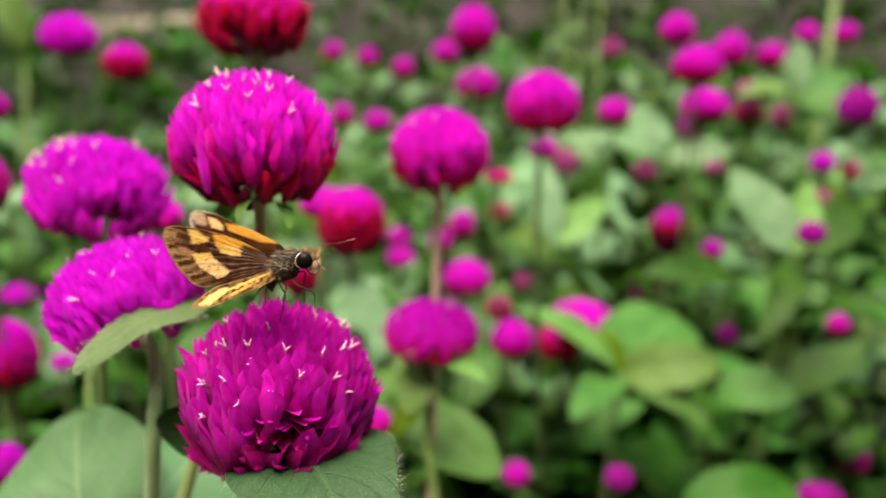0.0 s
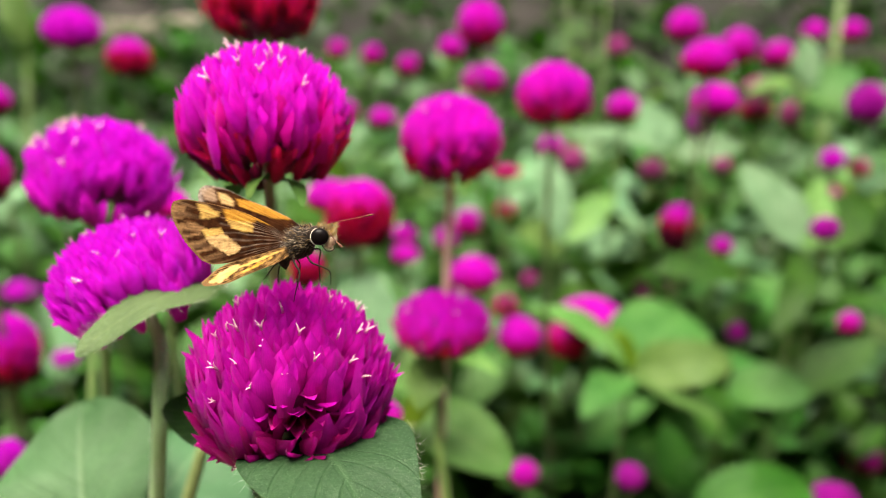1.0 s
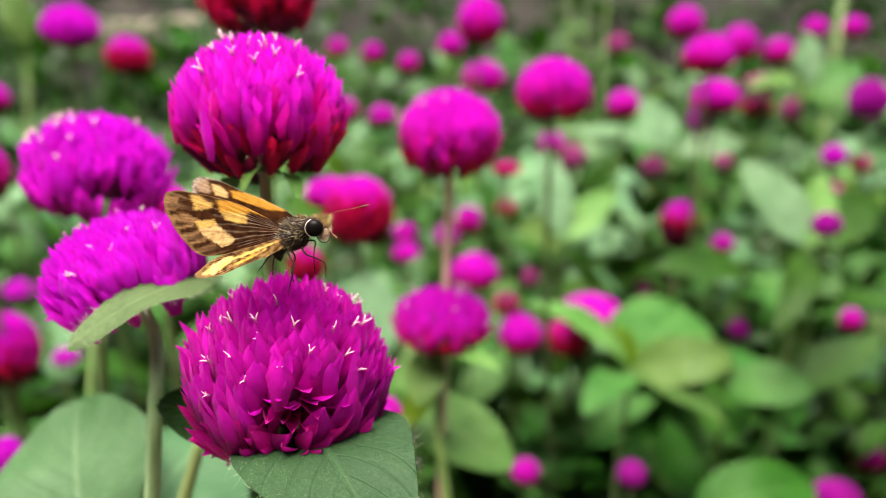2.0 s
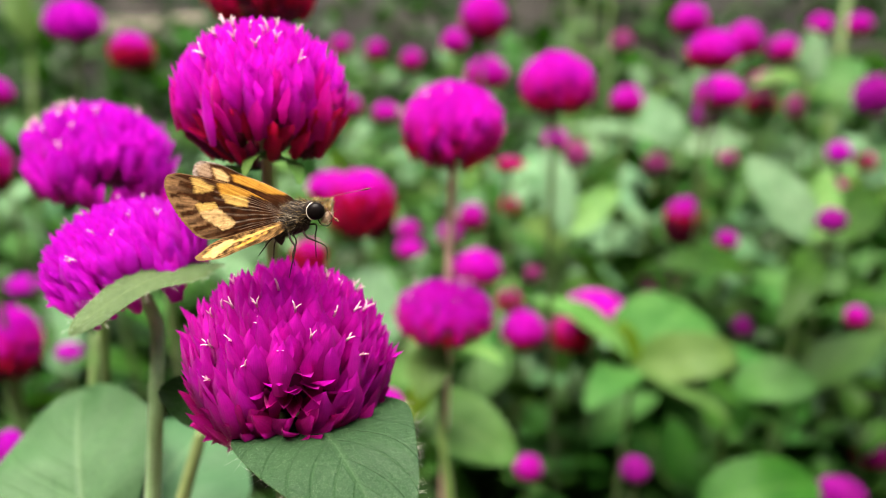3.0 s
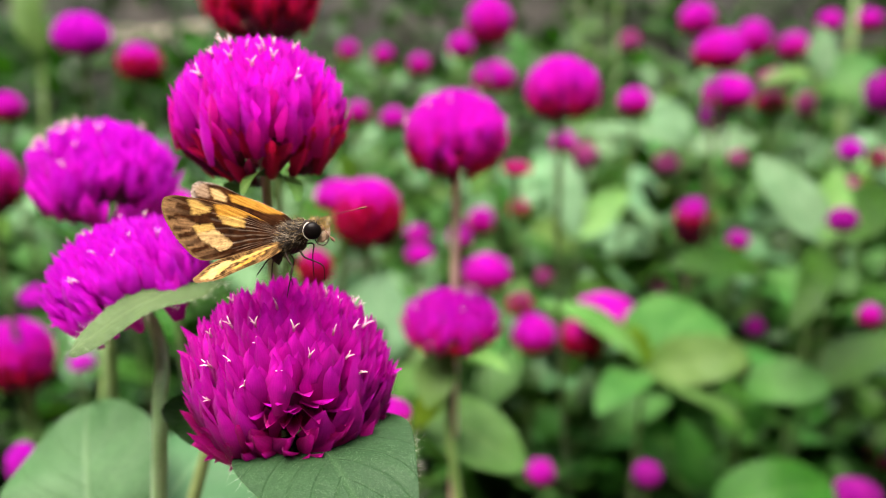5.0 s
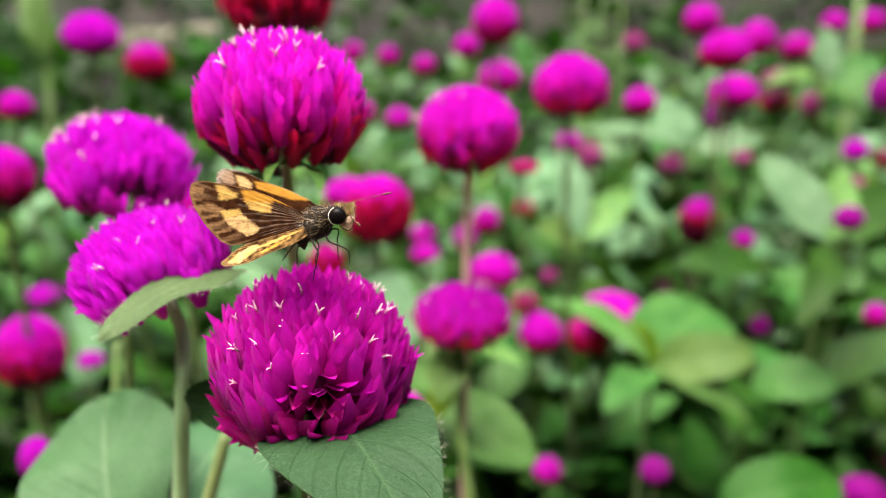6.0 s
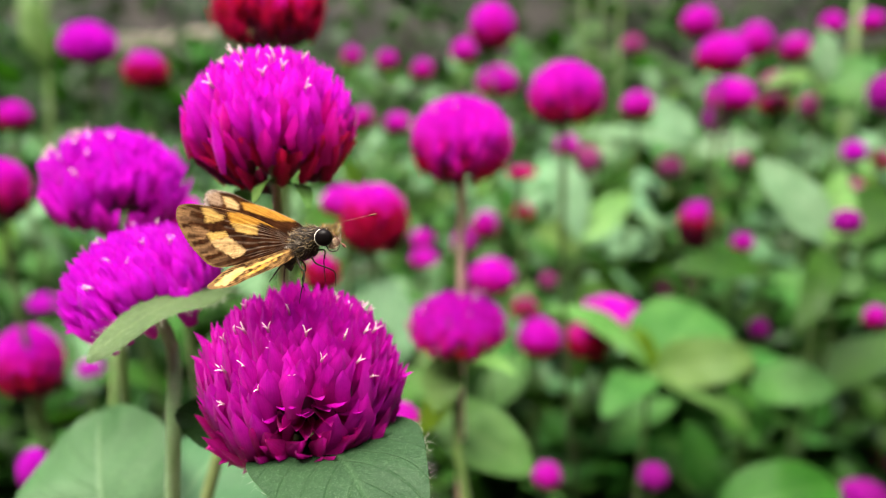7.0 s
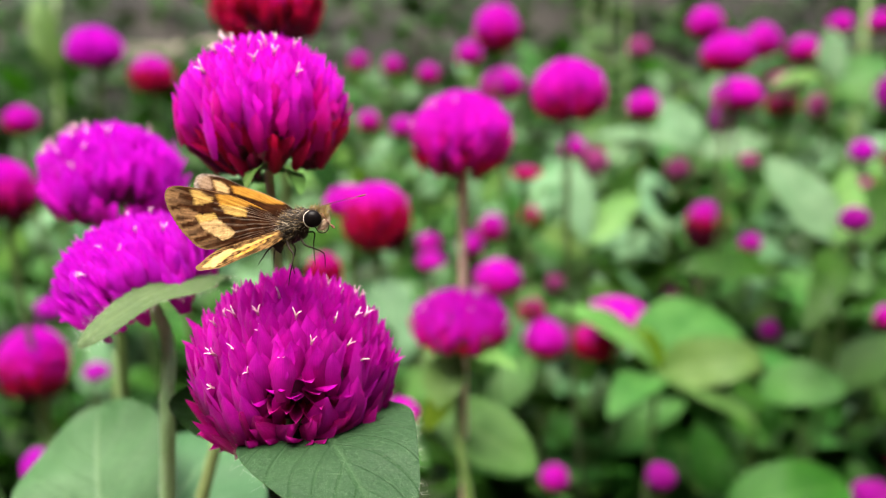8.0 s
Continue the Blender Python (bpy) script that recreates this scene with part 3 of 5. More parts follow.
def block(name, size, m, mat, label, category, seed=0):
    """A rough-hewn stone with rounded edges."""
    bm = bmesh.new()
    bmesh.ops.create_cube(bm, size=1.0)
    bmesh.ops.subdivide_edges(bm, edges=bm.edges[:], cuts=5, use_grid_fill=True)
    for v in bm.verts:
        p = v.co * 2
        r = max(abs(p.x), abs(p.y), abs(p.z))
        q = Vector((p.x, p.y, p.z)).normalized() * r
        v.co = (p * 0.75 + q * 0.25) / 2
        v.co = Vector((v.co.x * size[0], v.co.y * size[1], v.co.z * size[2]))
        v.co += Vector((1, 1, 1)) * 0.012 * noise.noise(v.co * 14 + Vector((seed, 0, 0)))
    ob = part(name, bm, mat, None, m=m)
    return tagged(ob, label, category, "stones along the bed" if name == "edging_stone" else "")


# ragged bracts that stand out of the main bloom, and the cupped ones across its hollow
MAIN_LOOSE = [(67, 188, 1.13, 60, 0.0085), (81, 352, 1.1, 48, 0.0085), (77, 200, 1.08, 49, 0.008), (143, 212, 1.2, -9, 0.009), (148, 224, 1.18, -19, 0.0085), (137, 200, 1.16, 0, 0.008), (148, 236, 1.1, -16, 0.008), (136, 218, 1.2, 3, 0.009), (130, 206, 1.18, 8, 0.008), (151, 214, 1.14, -24, 0.0085), (142, 228, 1.15, -1, 0.008)]
MAIN_CUPS = [(86, 277, 0.97, 48, 0.0063), (89, 272, 0.97, 32, 0.0063), (82, 292, 1.01, 26, 0.0067), (93, 297, 0.97, 16, 0.0061), (93, 285, 0.97, 26, 0.0061), (87, 304, 1.01, 36, 0.0068), (93, 314, 1.00, 37, 0.0062), (108, 314, 0.99, 15, 0.0068), (105, 324, 1.00, 30, 0.0065), (113, 309, 0.99, 4, 0.0060),
             (102, 298, 0.98, 6, 0.0069), (110, 285, 1.00, 4, 0.0062), (101, 272, 1.01, 18, 0.0069), (109, 264, 1.00, 14, 0.0063), (97, 263, 0.99, 33, 0.0060), (104, 280, 0.98, 14, 0.0059), (110, 293, 0.96, 3, 0.0061), (93, 282, 0.99, 23, 0.0062), (123, 335, 1.01, 13, 0.0063)]
MAIN_SPOTS = [(42, 254), (49, 226), (46, 234), (54, 262), (66, 248), (72, 234), (56, 221), (34, 200), (43, 285), (48, 314), (60, 294), (64, 317), (31, 343), (48, 336), (50, 348), (37, 11), (41, 13), (78, 259), (69, 277), (75, 324), (92, 237), (21, 352), (27, 266)]
MAIN_HOLES = [(78, 291, 1.0), (87, 289, 1.1), (88, 299, 1.0), (98, 309, 1.1), (99, 276, 1.0), (100, 285, 0.8), (84, 272, 0.5), (95, 264, 0.6)]

# the nearest flowers
thing = \
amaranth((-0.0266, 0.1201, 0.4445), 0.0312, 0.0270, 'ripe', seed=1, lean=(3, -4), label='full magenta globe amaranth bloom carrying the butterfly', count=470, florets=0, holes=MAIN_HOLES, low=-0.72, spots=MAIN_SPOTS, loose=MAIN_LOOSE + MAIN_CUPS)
near_leaf = \
leaf((-0.0248, 0.1197, 0.4342), (-0.0089, 0.0896, 0.4339), 0.0230, thing, NEAR, normal=(0.145, -0.466, 0.873), label='large grey-green hairy leaf under the bloom', arch=0.10, fold=0.08, seed=3, n=28, m=14, widest=0.30, blunt=0.65, wave=0.015)
velvet(near_leaf, 0.00035, 20000, 12)
hairy_edge(near_leaf, 0.0016, 100, 1)
# coloured dark to paint the shadow of the bloom above it
leaf((-0.0341, 0.1234, 0.4325), (-0.0498, 0.1275, 0.4339), 0.0085, thing, SHADED, normal=(0.20, -0.70, 0.50), arch=0.05, seed=4)
thing = \
amaranth((-0.0352, 0.1429, 0.4809), 0.0292, 0.0238, 'ember', seed=2, dots=1.5, stem_mat=STEMPALE, stem_r=0.0008, lean=(-2, -3), label='large magenta globe amaranth, crimson towards its base', count=380, holes=[(94, 277, 0.5), (102, 286, 0.6), (112, 296, 0.7), (111, 271, 0.4)], spots=[(28, 250), (32, 275), (38, 290), (30, 310), (44, 262), (46, 300), (24, 225), (36, 330), (52, 282), (60, 240), (40, 238), (34, 296), (66, 312), (30, 120), (40, 60)])
leaf((-0.0317, 0.1400, 0.4698), (-0.0340, 0.1270, 0.4694), 0.0028, thing, LIGHT, normal=(-0.45, -0.45, 0.75), arch=0.16, seed=5)
leaf((-0.0313, 0.1400, 0.4698), (-0.0266, 0.1300, 0.4677), 0.0022, thing, LIGHT, normal=(0.55, -0.6, 0.55), arch=0.12, seed=6)
leaf((-0.0362, 0.1441, 0.4675), (-0.0472, 0.1619, 0.4617), 0.0062, thing, GREEN, normal=(0.00, -0.20, 0.90), arch=0.1, seed=7)
thing = \
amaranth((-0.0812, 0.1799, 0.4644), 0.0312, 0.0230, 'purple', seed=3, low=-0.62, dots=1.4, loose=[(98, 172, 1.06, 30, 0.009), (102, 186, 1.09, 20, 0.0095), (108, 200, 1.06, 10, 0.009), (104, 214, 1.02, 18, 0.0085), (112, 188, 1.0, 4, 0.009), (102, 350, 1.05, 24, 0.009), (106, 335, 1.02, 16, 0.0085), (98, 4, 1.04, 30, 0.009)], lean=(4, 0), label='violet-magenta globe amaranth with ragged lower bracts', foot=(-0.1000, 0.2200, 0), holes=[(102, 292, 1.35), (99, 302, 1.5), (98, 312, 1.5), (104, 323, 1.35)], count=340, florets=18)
thing = \
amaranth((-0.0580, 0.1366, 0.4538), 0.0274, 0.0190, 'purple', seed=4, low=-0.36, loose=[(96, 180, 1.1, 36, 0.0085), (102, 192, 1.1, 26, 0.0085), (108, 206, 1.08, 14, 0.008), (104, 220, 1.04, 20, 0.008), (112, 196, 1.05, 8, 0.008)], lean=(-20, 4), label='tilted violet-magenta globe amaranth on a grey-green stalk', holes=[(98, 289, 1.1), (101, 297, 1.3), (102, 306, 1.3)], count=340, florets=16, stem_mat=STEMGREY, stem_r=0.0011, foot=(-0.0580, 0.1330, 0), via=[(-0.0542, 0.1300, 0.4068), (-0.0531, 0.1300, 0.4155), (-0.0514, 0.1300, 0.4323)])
side_leaf = \
leaf((-0.0411, 0.1368, 0.4524), (-0.0563, 0.1146, 0.4483), 0.0102, thing, SIDE, normal=(-0.20, -0.38, 0.90), label='pale green leaf with a hairy edge', arch=0.10, fold=0.1, seed=9, n=24, m=12, wave=0.05, under=LIGHT)
hairy_edge(side_leaf, 0.0013, 260, 2)
velvet(side_leaf, 0.0003, 5000, 13)
hairy_stem(thing, 0.0006, 1600, 3, 0.38)

# flowers further back
amaranth((-0.0556, 0.2246, 0.5036), 0.0301, 0.0220, 'wine', seed=5, lean=(0, 4), label='dark rose and crimson globe amaranth', count=210)
amaranth((-0.0879, 0.2293, 0.4468), 0.0153, 0.0097, 'magenta', seed=6)
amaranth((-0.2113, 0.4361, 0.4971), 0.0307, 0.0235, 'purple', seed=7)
amaranth((-0.2192, 0.5246, 0.4805), 0.0293, 0.0257, 'fire', seed=8)
amaranth((-0.0398, 0.2987, 0.4303), 0.0277, 0.0272, 'fire', seed=9, label='rose and crimson globe amaranth behind the butterfly', count=200)
amaranth((-0.0557, 0.3294, 0.4307), 0.0211, 0.0141, 'magenta', seed=10)
amaranth((-0.0530, 0.2641, 0.4182), 0.0126, 0.0133, 'crimson', seed=11)
amaranth((-0.0048, 0.2370, 0.4673), 0.0303, 0.0250, 'magenta', seed=12, dots=1.5, lean=(0, 6), count=220, florets=8, stem_mat=STEMRED, foot=(-0.0043, 0.2998, 0), via=[(-0.0050, 0.2378, 0.4237)])
amaranth((0.0354, 0.3333, 0.4751), 0.0307, 0.0264, 'ember', seed=13, count=200, foot=(0.09, 0.52, 0))
amaranth((0.0089, 0.5378, 0.5072), 0.0301, 0.0323, 'ember', seed=14)
amaranth((-0.0102, 0.5849, 0.4915), 0.0186, 0.0186, 'magenta', seed=15)
amaranth((0.0134, 0.5797, 0.4697), 0.0307, 0.0242, 'magenta', seed=16)
amaranth((0.0084, 0.4478, 0.3635), 0.0284, 0.0218, 'magenta', seed=17, leaves=3, stem_r=0.0009)
thing = \
amaranth((-0.0059, 0.2327, 0.4125), 0.0304, 0.0169, 'magenta', seed=18, dots=1.4, lean=(0, 4), label='flattened magenta globe amaranth on a thin stem', count=210, florets=8, foot=(-0.0010, 0.2150, 0), via=[(-0.0031, 0.2180, 0.3601), (-0.0063, 0.2240, 0.3802)])
leaf((-0.0082, 0.2319, 0.4019), (0.0109, 0.2151, 0.4028), 0.0069, thing, LIGHT, normal=(0.20, -0.50, 0.80), arch=0.12, seed=21)
leaf((-0.0090, 0.2318, 0.4014), (-0.0119, 0.2182, 0.3894), 0.0117, thing, LIGHT, normal=(0.00, -0.90, 0.40), arch=0.05, seed=22)
leaf((-0.0153, 0.2500, 0.3745), (0.0177, 0.2320, 0.3625), 0.0215, thing, LIGHT, normal=(0.05, -0.60, 0.80), arch=0.05, seed=23, n=20, m=10, blunt=0.8)
leaf((-0.0069, 0.2359, 0.3856), (-0.0191, 0.2419, 0.3705), 0.0108, thing, FRESH, normal=(0.00, -0.50, 0.80), arch=0.1, seed=24)
amaranth((0.0363, 0.4393, 0.3289), 0.0264, 0.0238, 'magenta', seed=19, leaves=3, stem_r=0.0009)
amaranth((0.0659, 0.4491, 0.3235), 0.0304, 0.0209, 'crimson', seed=20, leaves=3, stem_r=0.0009)
amaranth((0.0755, 0.4345, 0.3456), 0.0371, 0.0177, 'magenta', seed=21, leaves=3, stem_r=0.0009)
amaranth((0.1398, 0.5451, 0.3270), 0.0290, 0.0145, 'pink', seed=22, leaves=3, stem_r=0.0009)
amaranth((0.1483, 0.5275, 0.3767), 0.0282, 0.0343, 'spent', seed=23, label='globe amaranth, magenta on top with very dark lower bracts', foot=(0.15, 0.54, 0), leaves=3, stem_r=0.0009)
amaranth((0.1865, 0.6996, 0.5139), 0.0305, 0.0286, 'magenta', seed=24, leaves=2, stem_r=0.0009)
amaranth((0.1397, 0.4744, 0.4892), 0.0297, 0.0232, 'magenta', seed=25)
amaranth((0.2295, 0.6863, 0.4984), 0.0300, 0.0300, 'magenta', seed=26, leaves=2, stem_r=0.0009)
amaranth((0.1578, 0.5095, 0.4637), 0.0303, 0.0218, 'magenta', seed=27)
amaranth((0.1545, 0.5261, 0.4486), 0.0161, 0.0220, 'violet', seed=28)
amaranth((0.1040, 0.5269, 0.4567), 0.0213, 0.0191, 'magenta', seed=29)
amaranth((0.1692, 0.6978, 0.3922), 0.0219, 0.0199, 'pink', seed=30, stem_mat=STEMPALE, stem_r=0.0025, leaves=3)
amaranth((0.0696, 0.6195, 0.4190), 0.0202, 0.0185, 'magenta', seed=31, leaves=2, stem_r=0.0009)
amaranth((0.0861, 0.6173, 0.4090), 0.0202, 0.0220, 'pink', seed=32, leaves=2, stem_r=0.0009)
amaranth((0.1815, 0.3921, 0.4091), 0.0145, 0.0123, 'violet', seed=33, leaves=3, stem_r=0.0009)
amaranth((0.1783, 0.5252, 0.3650), 0.0153, 0.0137, 'magenta', seed=34, leaves=3, stem_r=0.0009)
amaranth((0.2915, 0.5848, 0.4609), 0.0290, 0.0282, 'violet', seed=35)
amaranth((0.0063, 0.6019, 0.3592), 0.0229, 0.0238, 'rose', seed=36, leaves=2, stem_r=0.0009)
amaranth((-0.0101, 0.5981, 0.3466), 0.0202, 0.0202, 'magenta', seed=37, leaves=2, stem_r=0.0009)
amaranth((-0.0436, 0.5980, 0.3495), 0.0194, 0.0132, 'magenta', seed=38, leaves=2, stem_r=0.0009)
amaranth((-0.0381, 0.5458, 0.3476), 0.0202, 0.0137, 'magenta', seed=39, leaves=3, stem_r=0.0009)
amaranth((0.0341, 0.5384, 0.3125), 0.0194, 0.0177, 'crimson', seed=40, leaves=3, stem_r=0.0009)
amaranth((0.0756, 0.3111, 0.3152), 0.0125, 0.0116, 'violet', seed=41, leaves=3, stem_r=0.0009)
amaranth((0.0386, 0.3918, 0.2667), 0.0160, 0.0142, 'magenta', seed=42, leaves=3, stem_r=0.0009)
amaranth((0.0269, 0.5687, 0.1548), 0.0327, 0.0136, 'crimson', seed=43, leaves=2, stem_r=0.0009)
amaranth((0.1897, 0.3577, 0.2791), 0.0229, 0.0139, 'violet', seed=44, leaves=3, stem_r=0.0009)
amaranth((0.2681, 0.4732, 0.2385), 0.0220, 0.0205, 'rose', seed=45, leaves=3, stem_r=0.0009)
amaranth((-0.1839, 0.2994, 0.3696), 0.0291, 0.0307, 'rose', seed=46, count=200)
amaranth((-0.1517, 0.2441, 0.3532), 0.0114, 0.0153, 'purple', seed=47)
amaranth((-0.1776, 0.2880, 0.4430), 0.0226, 0.0246, 'rose', seed=48, count=200)
amaranth((-0.2458, 0.4149, 0.4599), 0.0176, 0.0161, 'magenta', seed=49)
amaranth((-0.0511, 0.7345, 0.4745), 0.0205, 0.0205, 'rose', seed=50, leaves=2, stem_r=0.0009)
amaranth((-0.0896, 0.7874, 0.4824), 0.0209, 0.0209, 'rose', seed=51, leaves=2, stem_r=0.0009)
amaranth((-0.1319, 0.8389, 0.4859), 0.0211, 0.0211, 'rose', seed=52, leaves=2, stem_r=0.0009)
amaranth((-0.0629, 0.6208, 0.4372), 0.0220, 0.0158, 'magenta', seed=53, leaves=2, stem_r=0.0009)
amaranth((-0.0907, 0.6211, 0.4410), 0.0176, 0.0176, 'rose', seed=54, leaves=2, stem_r=0.0009)
amaranth((0.0418, 0.7035, 0.3485), 0.0185, 0.0185, 'crimson', seed=55, leaves=2, stem_r=0.0009)
amaranth((0.1163, 0.7038, 0.3422), 0.0154, 0.0144, 'crimson', seed=56, leaves=2, stem_r=0.0009)
amaranth((0.1600, 0.8495, 0.4963), 0.0235, 0.0211, 'pink', seed=57, leaves=2, stem_r=0.0009)
amaranth((0.2334, 0.6368, 0.4675), 0.0273, 0.0158, 'pink', seed=58, leaves=2, stem_r=0.0009)
amaranth((0.4109, 1.0621, 0.4921), 0.0411, 0.0367, 'rose', seed=59, leaves=2, stem_r=0.0009)
amaranth((0.3660, 0.8604, 0.5166), 0.0258, 0.0235, 'magenta', seed=60, leaves=2, stem_r=0.0009)
amaranth((0.4070, 0.8620, 0.5184), 0.0258, 0.0235, 'magenta', seed=61, leaves=2, stem_r=0.0009)
amaranth((0.2674, 0.5734, 0.4203), 0.0177, 0.0161, 'purple', seed=62)
amaranth((0.2565, 0.4955, 0.3233), 0.0147, 0.0161, 'rose', seed=63, leaves=3, stem_r=0.0009)
amaranth((0.1826, 0.4916, 0.3161), 0.0132, 0.0132, 'violet', seed=64, leaves=3, stem_r=0.0009)
amaranth((0.2276, 0.5023, 0.3519), 0.0147, 0.0132, 'rose', seed=65, leaves=3, stem_r=0.0009)
amaranth((0.0394, 0.4778, 0.2787), 0.0117, 0.0110, 'purple', seed=66, leaves=3, stem_r=0.0009)
amaranth((0.2380, 0.6525, 0.4483), 0.0255, 0.0164, 'crimson', seed=67, leaves=2, stem_r=0.0009)
amaranth((0.2653, 0.6528, 0.4470), 0.0164, 0.0200, 'pink', seed=68, leaves=2, stem_r=0.0009)
amaranth((0.2435, 0.5166, 0.4040), 0.0125, 0.0125, 'pink', seed=69, leaves=3, stem_r=0.0009)
amaranth((0.0240, 0.4340, 0.4267), 0.0166, 0.0074, 'crimson', seed=70)
amaranth((0.0481, 0.5152, 0.3404), 0.0122, 0.0114, 'pink', seed=71, leaves=3, stem_r=0.0009)
amaranth((0.2040, 0.6202, 0.4084), 0.0158, 0.0132, 'pink', seed=72, leaves=2, stem_r=0.0009)
amaranth((0.3236, 0.6431, 0.4044), 0.0155, 0.0164, 'crimson', seed=73, leaves=2, stem_r=0.0009)
amaranth((-0.0204, 0.1976, 0.3985), 0.0103, 0.0073, 'rose', seed=75)
amaranth((-0.2562, 0.4367, 0.3481), 0.0198, 0.0119, 'purple', seed=76, leaves=3, stem_r=0.0009)
amaranth((-0.2036, 0.3817, 0.3307), 0.0135, 0.0088, 'purple', seed=77, leaves=3, stem_r=0.0009)

# single leaves near by
thing = stalk_thing('leafy_shoot', [(-0.0624, 0.1620, 0), (-0.0724, 0.1540, 0.1948), (-0.0724, 0.1420, 0.3895)], 0.002, 0.0012, STEM, 'shoot with broad pale grey-green leaves', 'plant', 'leafy shoots')
leaf((-0.0700, 0.1378, 0.3929), (-0.0860, 0.1706, 0.4126), 0.0320, thing, SILVER, normal=(0.05, -0.80, 0.55), arch=0.06, fold=0.1, seed=31, n=24, m=12, widest=0.5, blunt=0.8)
leaf((-0.0691, 0.1421, 0.3896), (-0.0580, 0.1780, 0.4031), 0.0380, thing, SILVER, normal=(-0.10, -0.80, 0.55), arch=0.05, seed=32, n=24, m=12)
thing = stalk_thing('leafy_shoot', [(0.0963, 0.3952, 0), (0.0863, 0.3872, 0.1679), (0.0863, 0.3752, 0.3358)], 0.002, 0.0012, STEM, 'leafy shoot with yellow-green young leaves', 'plant', 'leafy shoots')
leaf((0.0863, 0.3751, 0.3352), (0.0333, 0.3678, 0.3714), 0.0172, thing, LIGHT, normal=(0.10, -0.40, 0.90), arch=0.14, seed=33)
leaf((0.0871, 0.3755, 0.3366), (0.1273, 0.4270, 0.3512), 0.0508, thing, PALE, normal=(0.00, -0.50, 0.90), arch=0.05, seed=34, n=20, m=10, blunt=.7)
leaf((0.0872, 0.3753, 0.3358), (0.1335, 0.3642, 0.3478), 0.0249, thing, LIGHT, normal=(0.00, -0.75, 0.60), arch=0.1, seed=35, blunt=.7)
leaf((0.0864, 0.3747, 0.3339), (0.0554, 0.3273, 0.3337), 0.0191, thing, PALE, normal=(-0.10, -0.50, 0.90), arch=0.1, seed=36)
leaf((0.0872, 0.3748, 0.3339), (0.1274, 0.3463, 0.3200), 0.0126, thing, UNDER, normal=(0.20, -0.50, 0.80), arch=0.1, seed=37)
leaf((0.0855, 0.3751, 0.3352), (0.0787, 0.3807, 0.3570), 0.0141, thing, FRESH, normal=(0.00, -0.90, 0.30), arch=0.02, seed=38)
thing = stalk_thing('leafy_shoot', [(0.1513, 0.4077, 0), (0.1413, 0.3997, 0.1594), (0.1413, 0.3877, 0.3187)], 0.002, 0.0012, STEM, 'leafy shoot with broad green leaves', 'plant', 'leafy shoots')
leaf((0.1413, 0.3884, 0.3215), (0.1774, 0.3704, 0.3280), 0.0257, thing, PALE, normal=(0.00, -0.60, 0.80), arch=0.12, seed=39, blunt=.7)
leaf((0.1413, 0.3877, 0.3187), (0.1205, 0.3665, 0.3190), 0.0172, thing, GREEN, normal=(0.00, -0.60, 0.80), arch=0.1, seed=40)
thing = stalk_thing('leafy_shoot', [(0.1187, 0.3380, 0), (0.1087, 0.3300, 0.1468), (0.1087, 0.3180, 0.2936)], 0.002, 0.0012, STEM, 'leafy shoot with a broad round leaf', 'plant', 'leafy shoots')
leaf((0.1031, 0.3087, 0.2981), (0.1595, 0.3223, 0.3045), 0.0295, thing, GREEN, normal=(0.00, -0.60, 0.80), arch=0.12, seed=41, blunt=.7)
thing = stalk_thing('leafy_shoot', [(0.1906, 0.4285, 0), (0.1806, 0.4205, 0.1965), (0.1806, 0.4085, 0.3931)], 0.002, 0.0012, STEM, 'leafy shoot with long pale leaves', 'plant', 'leafy shoots')
leaf((0.1820, 0.4086, 0.3931), (0.1531, 0.4393, 0.4338), 0.0301, thing, DUSTY, normal=(0.20, -0.80, 0.50), arch=0.04, seed=42)
leaf((0.1820, 0.4086, 0.3931), (0.1980, 0.4387, 0.4271), 0.0180, thing, LIGHT, normal=(-0.10, -0.80, 0.50), arch=0.04, seed=43)
leaf((0.1820, 0.4086, 0.3931), (0.2314, 0.4465, 0.4139), 0.0274, thing, GREEN, normal=(0.00, -0.70, 0.70), arch=0.08, seed=44)
leaf((0.1821, 0.4078, 0.3903), (0.1489, 0.3579, 0.3617), 0.0167, thing, GREEN, normal=(0.00, -0.70, 0.70), arch=0.1, seed=45)
thing = stalk_thing('leafy_shoot', [(0.1604, 0.5911, 0), (0.1504, 0.5831, 0.2118), (0.1504, 0.5711, 0.4235)], 0.002, 0.0012, STEM, 'leafy shoot with pale upright leaves', 'plant', 'leafy shoots')
leaf((0.1504, 0.5706, 0.4216), (0.1277, 0.5894, 0.4557), 0.0305, thing, DUSTY, normal=(0.00, -0.70, 0.70), arch=0.05, seed=46)
leaf((0.1505, 0.5704, 0.4208), (0.0722, 0.5610, 0.4323), 0.0208, thing, DUSTY, normal=(0.00, -0.40, 0.90), arch=0.1, seed=47)
leaf((0.1525, 0.5704, 0.4208), (0.1990, 0.5631, 0.4275), 0.0240, thing, DUSTY, normal=(0.00, -0.70, 0.70), arch=0.1, seed=48, wave=0.01)
thing = stalk_thing('leafy_shoot', [(0.0747, 0.5228, 0), (0.0647, 0.5148, 0.1849), (0.0647, 0.5028, 0.3699)], 0.002, 0.0012, STEM, 'leafy shoot with upright yellow-green leaves', 'plant', 'leafy shoots')
leaf((0.0647, 0.5028, 0.3699), (0.0564, 0.5378, 0.4246), 0.0232, thing, DUSTY, normal=(0.00, -0.80, 0.50), arch=0.05, seed=49)
leaf((0.0647, 0.5028, 0.3699), (0.1047, 0.5323, 0.3989), 0.0224, thing, LIGHT, normal=(0.00, -0.70, 0.70), arch=0.05, seed=50)
